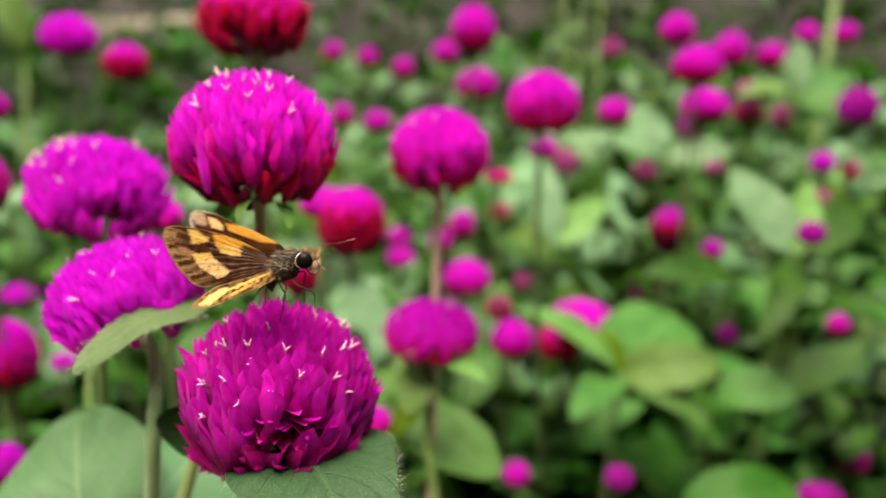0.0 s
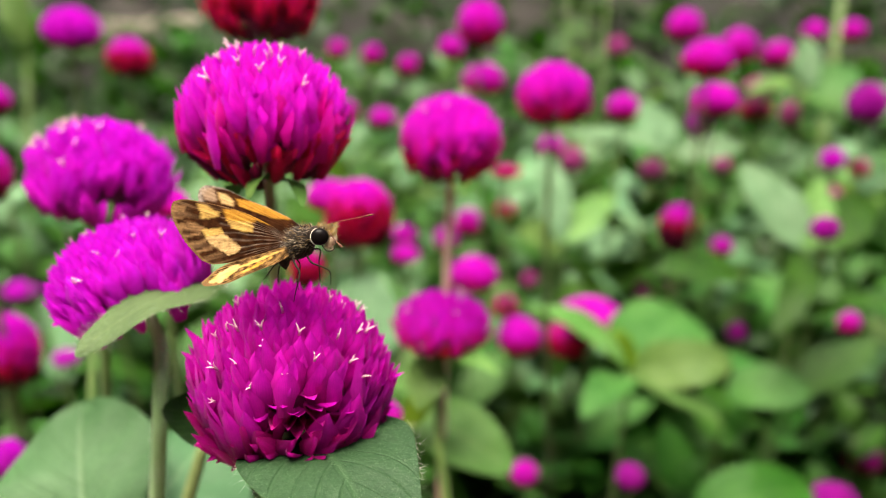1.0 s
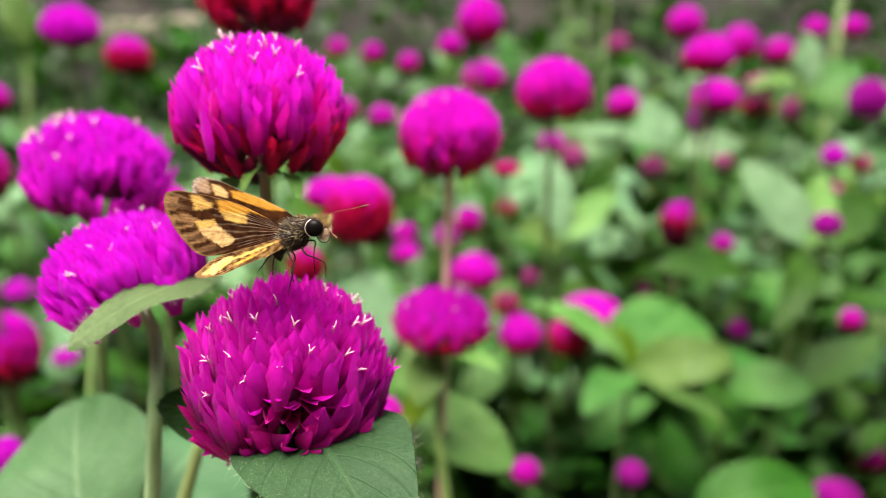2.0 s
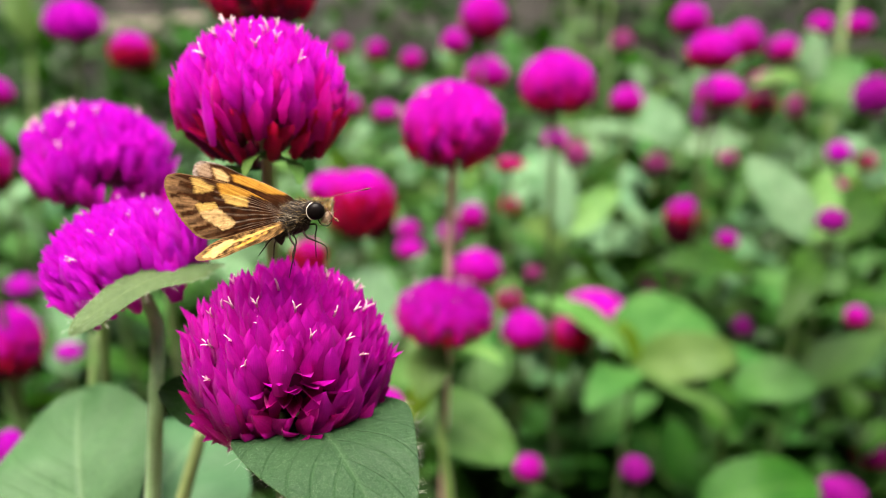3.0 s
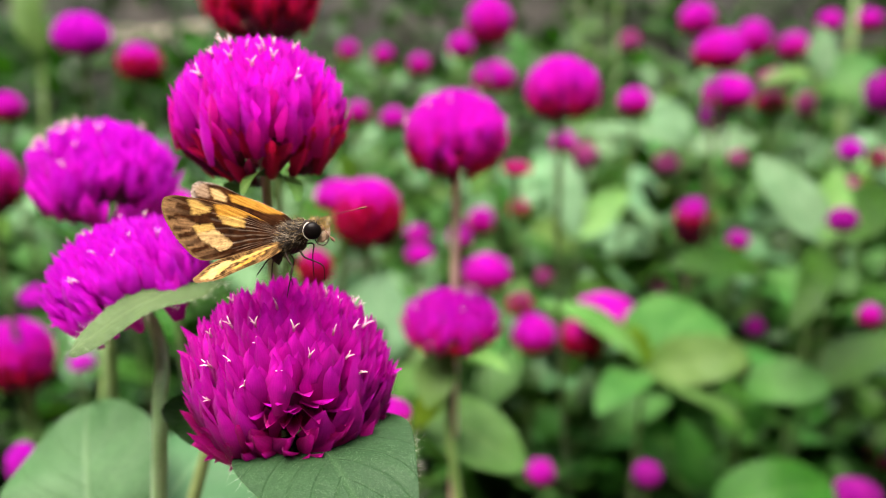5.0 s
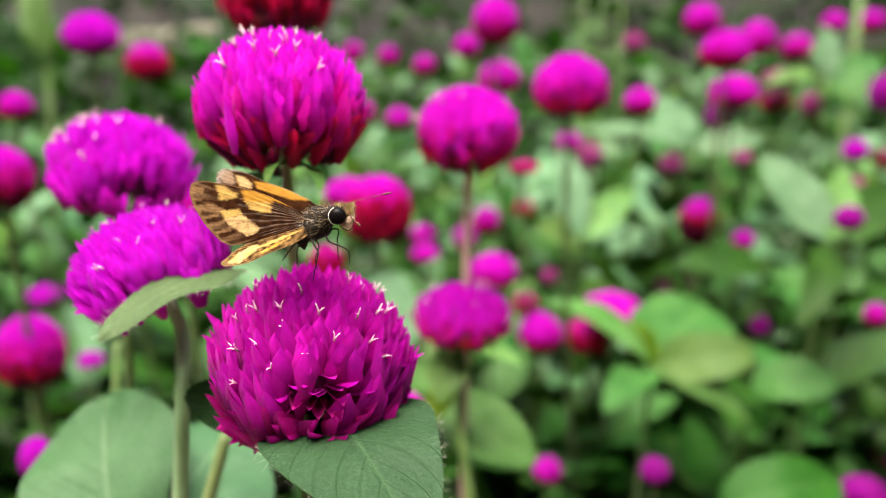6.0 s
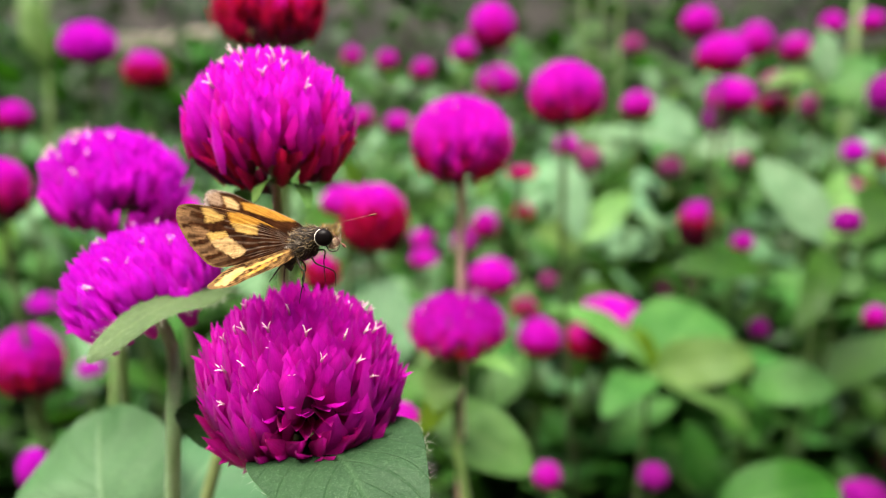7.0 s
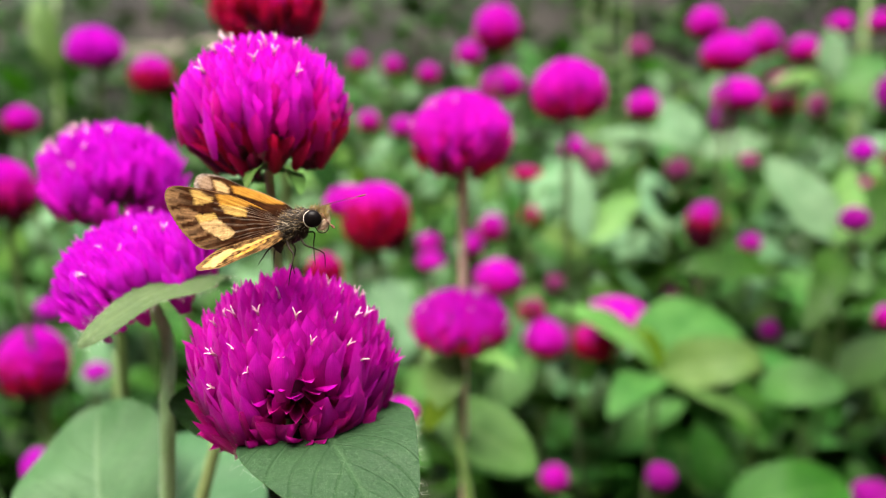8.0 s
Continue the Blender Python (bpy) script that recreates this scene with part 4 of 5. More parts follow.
leaf((0.0648, 0.5018, 0.3663), (0.0338, 0.4842, 0.3810), 0.0216, thing, LIGHT, normal=(0.00, -0.70, 0.70), arch=0.1, seed=51)
thing = stalk_thing('leafy_shoot', [(0.2786, 0.6579, 0), (0.2686, 0.6499, 0.2341), (0.2686, 0.6379, 0.4681)], 0.002, 0.0012, STEM, 'leafy shoot with upright pale leaves', 'plant', 'leafy shoots')
leaf((0.2686, 0.6373, 0.4660), (0.2721, 0.6588, 0.5075), 0.0231, thing, DUSTY, normal=(0.00, -0.90, 0.40), arch=0.05, seed=52)
leaf((0.2687, 0.6367, 0.4639), (0.2129, 0.6140, 0.4619), 0.0173, thing, LIGHT, normal=(0.00, -0.40, 0.90), arch=0.15, seed=53)
leaf((0.2709, 0.6368, 0.4639), (0.3122, 0.6426, 0.4816), 0.0264, thing, PALE, normal=(0.00, -0.70, 0.70), arch=0.1, seed=54)
leaf((0.2709, 0.6362, 0.4618), (0.2994, 0.6027, 0.4497), 0.0240, thing, PALE, normal=(0.00, -0.70, 0.70), arch=0.1, seed=55)
thing = stalk_thing('leafy_shoot', [(0.1961, 0.5218, 0), (0.1861, 0.5138, 0.1771), (0.1861, 0.5018, 0.3541)], 0.002, 0.0012, STEM, 'leafy shoot with a broad dark leaf', 'plant', 'leafy shoots')
leaf((0.1880, 0.5009, 0.3506), (0.1206, 0.4804, 0.3579), 0.0270, thing, GREEN, normal=(0.00, -0.50, 0.80), arch=0.1, seed=56)
leaf((0.1880, 0.5009, 0.3506), (0.2190, 0.4566, 0.3364), 0.0211, thing, PALE, normal=(0.00, -0.50, 0.80), arch=0.1, seed=57)
thing = stalk_thing('leafy_shoot', [(-0.0231, 0.2945, 0), (-0.0331, 0.2865, 0.1889), (-0.0331, 0.2745, 0.3778)], 0.002, 0.0012, STEM, 'leafy shoot with blue-green leaves', 'plant', 'leafy shoots')
leaf((-0.0310, 0.2746, 0.3778), (-0.0361, 0.2930, 0.4087), 0.0230, thing, DUSTY, normal=(0.00, -0.90, 0.40), arch=0.05, seed=58)
leaf((-0.0320, 0.2745, 0.3791), (-0.0178, 0.3000, 0.3875), 0.0200, thing, LIGHT, normal=(0.10, -0.75, 0.60), arch=0.05, seed=71)
leaf((-0.0320, 0.2745, 0.3791), (-0.0434, 0.2620, 0.4007), 0.0150, thing, DUSTY, normal=(0.30, -0.70, 0.60), arch=0.06, seed=72)

# tall pale stems
thing = stalk_thing('plant_stalk', [(0.4295, 0.9405, 0.0000), (0.4618, 1.0147, 0.5033), (0.4809, 1.0587, 0.5930)], 0.0054, 0.0045, STEM, 'tall dull green stalk', 'stalk', 'tall stalks')
thing = stalk_thing('plant_stalk', [(0.1270, 0.9335, 0.0000), (0.1291, 0.9793, 0.4036), (0.1322, 1.0461, 0.5805)], 0.0021, 0.0017, STEM, 'thin upright grass stalk, dull green', 'stalk', 'tall stalks')
thing = stalk_thing('plant_stalk', [(0.1453, 0.9353, 0.0000), (0.1495, 0.9853, 0.4241), (0.1547, 1.0468, 0.5809)], 0.0017, 0.0014, STEM, 'thin upright grass stalk, dull green', 'stalk', 'tall stalks')
thing = stalk_thing('plant_stalk', [(0.1640, 0.9364, 0.0000), (0.1713, 0.9913, 0.4447), (0.1788, 1.0475, 0.5813)], 0.0021, 0.0017, STEM, 'thin upright grass stalk, dull green', 'stalk', 'tall stalks')
thing = stalk_thing('plant_stalk', [(-0.4078, 0.7135, 0.0000), (-0.4204, 0.7573, 0.4027), (-0.4365, 0.8138, 0.5581)], 0.0030, 0.0025, STEM, 'thick dull green stalk', 'stalk', 'tall stalks')
leaf((-0.4222, 0.7771, 0.4771), (-0.4531, 0.8080, 0.5573), 0.03, thing, LIGHT, normal=(0, -0.9, 0.3), seed=61)
thing = stalk_thing('plant_stalk', [(-0.0807, 0.0784, 0.0000), (-0.0545, 0.1460, 0.4026), (-0.0522, 0.1520, 0.4134)], 0.0015, 0.0012, STEMPALE, 'green stalk beside a magenta flower', 'stalk', 'tall stalks')
thing = stalk_thing('plant_stalk', [(-0.1040, 0.1744, 0.0000), (-0.1201, 0.2411, 0.3777), (-0.1224, 0.2505, 0.3935)], 0.0011, 0.0009, STEM, 'thin green stalk of a hidden flower', 'stalk', 'tall stalks')

# pale stones at the far edge
block('edging_stone', (0.300, 0.12, 0.112), pose(-1.010, 2.458, 0.493, 0, 0, 7), STONE, 'pale weathered stone at the edge of the bed', 'stone', 1)
block('edging_stone', (0.200, 0.12, 0.128), pose(-0.852, 2.486, 0.498, 0, 0, 14), STONE, 'pale weathered stone at the edge of the bed', 'stone', 2)
block('edging_stone', (0.160, 0.12, 0.096), pose(-1.102, 2.368, 0.475, 0, 0, 21), STONE, 'pale weathered stone at the edge of the bed', 'stone', 3)


# ---- leafy plants of the bed ----
def leafy_plant(seed, height, mats):
    """A leafy shoot with opposite pairs of leaves."""
    rnd = random.Random(seed)
    thing = tagged(new("leafy_plant"), "leafy green globe amaranth shoot with opposite oval leaves", "plant", "leafy shoots of the bed")
    top = Vector((rnd.gauss(0, 0.015), rnd.gauss(0, 0.015), height))
    ctrl = [(0, 0, 0), (top.x * 0.2, top.y * 0.2 + 0.01, height * 0.45), top]
    tube("stem", ctrl, 0.002, 0.0011, STEM, thing, n=10, seg=6)
    line = curve_points(ctrl, 40)
    turn = rnd.uniform(0, 180)
    for k, f in enumerate((0.45, 0.6, 0.72, 0.82, 0.91, 0.98)):
        p = line[int(f * 40)]
        size = (0.07, 0.076, 0.072, 0.062, 0.048, 0.03)[k] * rnd.uniform(0.8, 1.2)
        for s in (0, 180):
            a = radians(turn + 90 * (k % 2) + s + rnd.gauss(0, 14))
            rise = (0.1, 0.2, 0.25, 0.4, 0.7, 1.1)[k] + rnd.gauss(0, 0.15)
            d = Vector((math.cos(a), math.sin(a), rise)).normalized()
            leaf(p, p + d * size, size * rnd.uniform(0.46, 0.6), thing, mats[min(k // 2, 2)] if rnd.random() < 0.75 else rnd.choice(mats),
                 normal=(0, 0, 1), arch=rnd.uniform(0.02, 0.14), fold=rnd.uniform(0.05, 0.3), seed=seed * 31 + k, n=10, m=6, wave=0.04)
    return thing


def bed_of_plants():
    rnd = random.Random(11)
    # lowest leaf pairs come first: their dark colour paints shade inside the bed
    models = [leafy_plant(1, 0.30, [SHADED, SHADED, GREEN]), leafy_plant(2, 0.34, [SHADED, GREEN, GREEN]),
              leafy_plant(3, 0.27, [SHADED, GREEN, SHADED]), leafy_plant(4, 0.36, [SHADED, GREEN, PALE]), leafy_plant(5, 0.31, [SHADED, GREEN, PALE])]
    used = set()
    for row in range(17):
        y = 0.31 + 0.07 * row
        half = 0.10 + 0.62 * y
        x = -half if row else 0.02
        while x < half:
            px, py = x + rnd.uniform(-0.025, 0.025), y + rnd.uniform(-0.035, 0.035)
            k = 0 if row < 3 else rnd.randrange(5)
            s = rnd.uniform(0.82, 1.08) * (0.74 if row == 0 else 0.88 if row < 3 else 1.0) * (1.06 if row > 6 else 1.0)
            m = pose(px, py, 0, rnd.gauss(0, 4), rnd.gauss(0, 4), rnd.uniform(0, 360))
            if k in used:
                ob = copy_thing(models[k], m)
            else:
                ob = models[k]
                ob.matrix_basis = m
                used.add(k)
            ob.scale = (s, s, s)
            x += rnd.uniform(0.055, 0.085)


bed_of_plants()


def scattered_leaves(name, label, count, seed, box, size, mats, lift=0.5):
    """Many leaves that nobody could count, in one mesh."""
    rnd = random.Random(seed)
    verts, faces, uvs, index = [], [], [], []
    for _ in range(count):
        x, y, z = (rnd.uniform(*r) for r in box)
        a = rnd.uniform(0, 6.28)
        d = Vector((math.cos(a), math.sin(a), rnd.gauss(lift, 0.45)))
        ln = size * rnd.uniform(0.6, 1.3)
        v, f, uv, _ = leaf_data(ln, ln * rnd.uniform(0.4, 0.55), arch=rnd.uniform(0.0, 0.15), n=6, m=4, seed=rnd.randrange(40))
        m = turned((x, y, z), Vector((x, y, z)) + d, (rnd.gauss(0, 0.3), rnd.gauss(0, 0.3) - 0.2, 1))
        base = len(verts)
        half = len(v) // 2
        verts += [m @ Vector(p) for p in v[:half]]
        uvs += uv[:half]
        k = rnd.randrange(len(mats))
        for q in f[:len(f) // 2]:
            faces.append(tuple(i + base for i in q))
            index.append(k)
    ob = new(name, mesh_of(name, verts, faces, mats, uvs, index))
    return tagged(ob, label, "foliage", kind="stuff")


# the darkest leaves here carry the shade between plants as colour
scattered_leaves("undergrowth", "dark low leaves filling the flower bed", 2600, 5, ((-0.85, 0.9), (0.3, 1.5), (0.02, 0.24)), 0.065, [SHADED, SHADED, SHADED, SHADED, GREEN])
scattered_leaves("canopy_leaves", "mid-green oval leaves filling the top of the bed", 1900, 15, ((-0.85, 0.95), (0.5, 1.45), (0.18, 0.345)), 0.062, [GREEN, DUSTY, DUSTY, SILVER, DUSTY, SILVER, LIGHT, SHADED])
scattered_leaves("dark_shrub_leaves", "dark leaves of a low shrub behind the bed", 1100, 21, ((-1.3, -0.35), (1.15, 1.5), (0.12, 0.5)), 0.06, [SHADED, SHADED, GREEN])
scattered_leaves("far_bed_leaves", "soft green leaves at the far side of the bed", 800, 25, ((-0.25, 1.2), (1.2, 1.65), (0.25, 0.46)), 0.06, [GREEN, DUSTY, DUSTY, GREEN, SHADED])
scattered_leaves("bank_foliage", "dim green leaves growing on the bank", 4200, 6, ((-3.2, 3.2), (1.55, 2.7), (0.05, 0.85)), 0.09, [SHADED, SHADED, SHADED, GREEN])

# ---- the skipper butterfly on the nearest flower (its own space in millimetres) ----
MM = 0.001


def fuzz_material(name, dark, light, scale):
    mat, tree, b = material(name, 0.7, spec=0.15)
    tree.links.new(ramp(tree, noise_of(tree, scale, 4), [(0.35, dark), (0.7, light)]), b.inputs["Base Color"])
    bump(tree, b, noise_of(tree, scale * 1.5, 3), 0.6, 0.0002)
    return mat


BODY = fuzz_material("butterfly_body", (0.006, 0.004, 0.003), (0.035, 0.022, 0.013), 2500)
LEG = fuzz_material("butterfly_leg", (0.006, 0.004, 0.003), (0.025, 0.014, 0.008), 3000)
GOLDHAIR = fuzz_material("butterfly_golden_hair", (0.16, 0.1, 0.03), (0.45, 0.3, 0.1), 1500)
GREYHAIR = fuzz_material("butterfly_grey_hair", (0.05, 0.04, 0.03), (0.5, 0.42, 0.32), 1500)
FEELER = fuzz_material("butterfly_antenna", (0.05, 0.012, 0.01), (0.22, 0.1, 0.06), 2600)
CREAM = fuzz_material("butterfly_cream_scales", (0.3, 0.2, 0.13), (0.62, 0.48, 0.36), 2500)
RIM = fuzz_material("butterfly_white_scales", (0.5, 0.42, 0.34), (0.85, 0.8, 0.72), 2500)
EYE_BLACK, _, eye_bsdf = material("butterfly_eye", 0.3, spec=0.05)
eye_bsdf.inputs["Base Color"].default_value = (0.004, 0.003, 0.003, 1)


def wing_material():
    mat, tree, b = material("butterfly_wing", 0.8, spec=0.02)
    col = tree.nodes.new("ShaderNodeVertexColor")
    col.layer_name = "scales"
    grain = ramp(tree, noise_of(tree, 5200, 3, rough=0.7), [(0.3, (0.7, 0.68, 0.66)), (0.7, (1.2, 1.2, 1.2))])
    c = mixed(tree, "MULTIPLY", 0.6, col.outputs[0], grain)
    tree.links.new(c, b.inputs["Base Color"])
    bump(tree, b, noise_of(tree, 4000, 3), 0.3, 0.0001)
    translucent(mat, tree, b, c, 0.15)
    return mat


WING = wing_material()
BROWN, UMBER, ORANGE, YELLOW, TAN = (0.012, 0.004, 0.002), (0.05, 0.017, 0.006), (0.46, 0.22, 0.035), (0.5, 0.31, 0.09), (0.22, 0.12, 0.055)


def inside(x, z, poly):
    """How far a place lies inside a patch: positive within, in millimetres (a convex patch)."""
    area = sum(x0 * z1 - x1 * z0 for (x0, z0), (x1, z1) in zip(poly, poly[1:] + poly[:1]))
    s = 1 if area > 0 else -1
    best = 9.0
    for (x0, z0), (x1, z1) in zip(poly, poly[1:] + poly[:1]):
        ln = math.hypot(x1 - x0, z1 - z0)
        best = min(best, s * ((x1 - x0) * (z - z0) - (z1 - z0) * (x - x0)) / ln)
    return best


def blend(a, b, f):
    f = min(max(f, 0.0), 1.0)
    return tuple(p + (q - p) * f for p, q in zip(a, b))


def wing(name, parent, outline, root, depth, colour, label):
    """A thin wing: a fan from its root to a smooth outline; depth gives its slant away from the viewer's side."""
    nr, na = 44, 120
    ring = curve_points([(x, 0, z) for x, z in outline], na)
    verts, faces, cols = [], [], []
    for side in (0, 1):
        for i in range(nr + 1):
            f = (i / nr) ** 0.85
            for j, p in enumerate(ring):
                edge = 1 + (0.006 * math.sin(j * 2.9) if i == nr else 0)
                x, z = root[0] + (p.x - root[0]) * f * edge, root[1] + (p.z - root[1]) * f * edge
                ridge = 0.02 * math.cos(j / na * 2 * math.pi * 11) * math.sin(math.pi * f)
                verts.append((x * MM, (depth(x, z) + ridge + (side - 0.5) * 0.06) * MM, z * MM))
                cols.append(colour(x, z, f, j / na))
        off = side * (nr + 1) * (na + 1)
        for i in range(nr):
            for j in range(na):
                a = off + i * (na + 1) + j
                q = (a, a + 1, a + na + 2, a + na + 1)
                faces.append(q if side == 0 else q[::-1])
    me = mesh_of(name, verts, faces, WING)
    layer = me.color_attributes.new("scales", "FLOAT_COLOR", "POINT")
    layer.data.foreach_set("color", np.array([(*c, 1.0) for c in cols], dtype=np.float32).ravel())
    return child(name, me, parent, label=label)


def wavy(x, z, s):
    return noise.noise(Vector((x * s, z * s, 4.2)))


CREAMY = (0.52, 0.34, 0.15)
NEAR_PATCHES = [
    ([(-12.47, 5.8), (-11.76, 5.8), (-9.82, 4.72), (-9.86, 4.1), (-11.19, 3.8), (-11.98, 3.88), (-12.26, 4.77)], YELLOW),
    ([(-9.38, 5.19), (-7.65, 5.11), (-5.5, 4.16), (-5.17, 3.52), (-6.28, 3.1), (-8.73, 3.52), (-9.02, 4.36)], ORANGE),
    ([(-8.74, 3.66), (-5.22, 3.52), (-5.34, 2.96), (-4.77, 2.26), (-6.26, 2.09), (-8.0, 2.6)], YELLOW),
    ([(-7.38, 5.0), (-4.7, 4.5), (-1.44, 3.01), (-2.79, 2.87), (-5.36, 3.88)], ORANGE),
    ([(-12.08, 2.49), (-9.59, 2.6), (-8.96, 1.85), (-11.26, 1.3)], YELLOW),
    ([(-11.48, 1.38), (-8.96, 1.85), (-8.32, 1.21), (-10.67, 0.38)], CREAMY),
    ([(-10.59, 0.38), (-8.32, 1.21), (-6.86, 0.03), (-7.27, -0.58), (-8.45, -0.96)], CREAMY),
]
MARGIN_STREAKS = [
    ([(-14.06, 3.52), (-13.02, 3.52), (-11.5, 2.6), (-12.07, 2.27), (-13.25, 2.27)], TAN),
    ([(-15.68, 5.78), (-13.98, 5.54), (-14.27, 4.68), (-15.57, 4.81)], TAN),
    ([(-14.4, 1.67), (-12.07, 2.05), (-11.85, 1.72), (-14.08, 1.23)], TAN),
    ([(-13.59, 0.56), (-11.57, 1.02), (-11.2, 0.72), (-13.19, 0.23)], TAN),
    ([(-12.74, -0.43), (-10.71, 0.22), (-10.39, -0.11), (-12.26, -0.76)], TAN),
    ([(-11.67, -1.32), (-9.52, -0.45), (-9.06, -0.84), (-11.06, -1.6)], (0.14, 0.075, 0.035)),
    ([(-15.56, 4.32), (-14.21, 4.15), (-14.32, 3.66), (-15.44, 3.65)], (0.14, 0.075, 0.035)),
    ([(-15.21, 3.1), (-13.92, 3.1), (-13.38, 2.41), (-14.8, 2.28)], TAN),
]
FAR_PATCHES = [
    ([(-14.76, 8.39), (-12.52, 8.63), (-12.17, 7.57), (-11.99, 6.52), (-14.07, 6.87), (-14.35, 7.62)], (0.3, 0.2, 0.13)),
    ([(-12.02, 7.92), (-10.74, 7.68), (-9.45, 6.61), (-9.53, 5.87), (-11.18, 6.2), (-11.77, 6.96)], CREAMY),
    ([(-9.15, 6.9), (-6.17, 6.53), (-0.61, 4.3), (-0.9, 3.93), (-3.65, 4.13), (-7.7, 5.53), (-8.65, 5.85)], ORANGE),
]
HIND_PATCHES = [
    ([(-10.35, -4.55), (-9.01, -3.1), (-6.94, -2.04), (-6.62, -2.58), (-7.19, -3.25), (-8.95, -4.62)], CREAMY),
    ([(-6.9, -2.44), (-3.65, -0.96), (-1.33, -0.14), (-1.44, -0.42), (-3.6, -1.43), (-5.6, -2.46)], YELLOW),
    ([(-9.2, -4.62), (-6.74, -3.8), (-3.53, -2.2), (-2.55, -1.44), (-2.26, -1.67), (-3.49, -2.62), (-6.95, -4.28)], TAN),
    ([(-6.58, -2.99), (-4.59, -2.06), (-2.59, -0.97), (-2.82, -1.33), (-4.55, -2.47), (-6.27, -3.4)], ORANGE),
]


def near_colour(x, z, f, a):
    vein = math.cos(a * 2 * math.pi * 13)
    col = blend(BROWN, UMBER, 0.45 + 0.7 * wavy(x, z, 1.6) + 0.2 * wavy(x, z, 6.0))
    if f > 0.7:
        col = blend(col, (0.2, 0.115, 0.06), (f - 0.7) * 2.2 * max(0.0, vein + 0.1) + 1.2 * wavy(x, z, 0.9) * (f - 0.7))
    if f < 0.6:
        streak = max(0.0, math.cos(a * 2 * math.pi * 17 + 2 * wavy(x, z, 0.5))) ** 4
        col = blend(col, (0.34, 0.26, 0.2), (0.7 - 0.7 * f) * streak * (0.8 + wavy(x, z, 1.1)))
    for poly, tone in NEAR_PATCHES + MARGIN_STREAKS:
        d = inside(x, z, poly) + 0.16 * wavy(x, z, 2.4) + 0.1 * wavy(x, z, 7.0)
        t = blend(tone, UMBER, 0.04 + 0.22 * wavy(x, z, 1.5) + 0.14 * wavy(x, z, 9.0))
        t = blend(t, UMBER, 3.0 * max(0.0, math.cos(a * 2 * math.pi * 22) - 0.86))
        col = blend(col, t, d / 0.2 + 0.45)
    if f > 0.98:
        col = blend(col, TAN, 0.6)
    scales = 0.92 + 0.3 * wavy(x * 2 + z, z * 9 - x * 3, 2.2) + 0.14 * math.cos(a * 2 * math.pi * 61 + 4 * wavy(x, z, 0.8)) + 0.25 * wavy(x, z, 14.0)
    return tuple(v * scales for v in col)


def far_colour(x, z, f, a):
    col = blend(BROWN, UMBER, 0.6 + 0.8 * wavy(x, z, 1.3))
    for poly, tone in FAR_PATCHES:
        d = inside(x, z, poly) + 0.14 * wavy(x, z, 3.0) + 0.08 * wavy(x, z, 8.0)
        t = blend(tone, UMBER, 0.9 * max(0.0, math.cos(a * 2 * math.pi * 23) - 0.45) + 0.35 * wavy(x, z, 2.0) + 0.2 * wavy(x, z, 8.0))
        col = blend(col, t, d / 0.22 + 0.35)
    if f > 0.93:
        col = blend(col, (0.5, 0.42, 0.36), (f - 0.93) * 12 * (0.6 + wavy(x, z, 3.0)))
    return col


def hind_colour(x, z, f, a):
    streak = math.cos(a * 2 * math.pi * 31 + 3 * wavy(x, z, 0.7))
    col = blend(BROWN, (0.34, 0.19, 0.07), 0.22 + 0.45 * streak + 0.8 * wavy(x, z, 1.8))
    for poly, tone in HIND_PATCHES:
        d = inside(x, z, poly) + 0.22 * wavy(x, z, 2.6) + 0.1 * wavy(x, z, 8.0)
        col = blend(col, blend(tone, YELLOW, 0.3 + wavy(x, z, 1.0)), d / 0.16 + 0.3)
    if f > 0.95:
        col = blend(col, TAN, 0.6)
    return col


def lump(ctrl, radii, mat, name, parent, label="", seg=16, n=24, rough=0.05):
    """A rounded body swelling along a line, in millimetres."""
    line = [Vector(c) for c in ctrl]
    def swell(f):
        u = f * (len(radii) - 1)
        i = min(int(u), len(radii) - 2)
        g = u - i
        g = g * g * (3 - 2 * g)
        return max(radii[i] * (1 - g) + radii[i + 1] * g, 0.02)
    v, fc = tube_data(line, 1.0, 1.0, n, seg, swell)
    v = [p + Vector((1, 1, 1)) * rough * noise.noise(p * 3) for p in v]
    return child(name, mesh_of(name, [p * MM for p in v], fc, mat), parent, label=label)


def fur(parent, name, places, length, mat, seed, r=0.04):
    """Short body hairs in millimetres: places are pairs of place and direction."""
    me = hairs_mesh(name, [(Vector(p) * MM, d) for p, d in places], length * MM, r * MM, seed)
    me.materials.clear()
    me.materials.append(mat)
    return child(name, me, parent, kind="stuff")


def ball(name, parent, centre, r, mat, label="", squash=(1, 1, 1)):
    bm = bmesh.new()
    bmesh.ops.create_uvsphere(bm, u_segments=28, v_segments=18, radius=1.0)
    for v in bm.verts:
        v.co = Vector((v.co.x * squash[0], v.co.y * squash[1], v.co.z * squash[2])) * r * MM
    return part(name, bm, mat, parent, label, Matrix.Translation(Vector(centre) * MM))


def limb(name, parent, ctrl, r0, r1, mat, label="", n=16, swell=None):
    return tube(name, [Vector(c) * MM for c in ctrl], r0 * MM, r1 * MM, mat, parent, label, n=n, seg=8, swell=swell)


def ring(name, parent, centre, r, thick, mat, label):
    ctrl = [Vector((centre[0] + r * math.cos(a) * 0.97, centre[1] + 0.25, centre[2] + r * math.sin(a))) for a in [radians(112 + 136 * k / 12) for k in range(13)]]
    v, f = tube_data(ctrl, thick, thick, 40, 7)
    return child(name, mesh_of(name, [p * MM for p in v], f, mat), parent, label=label)


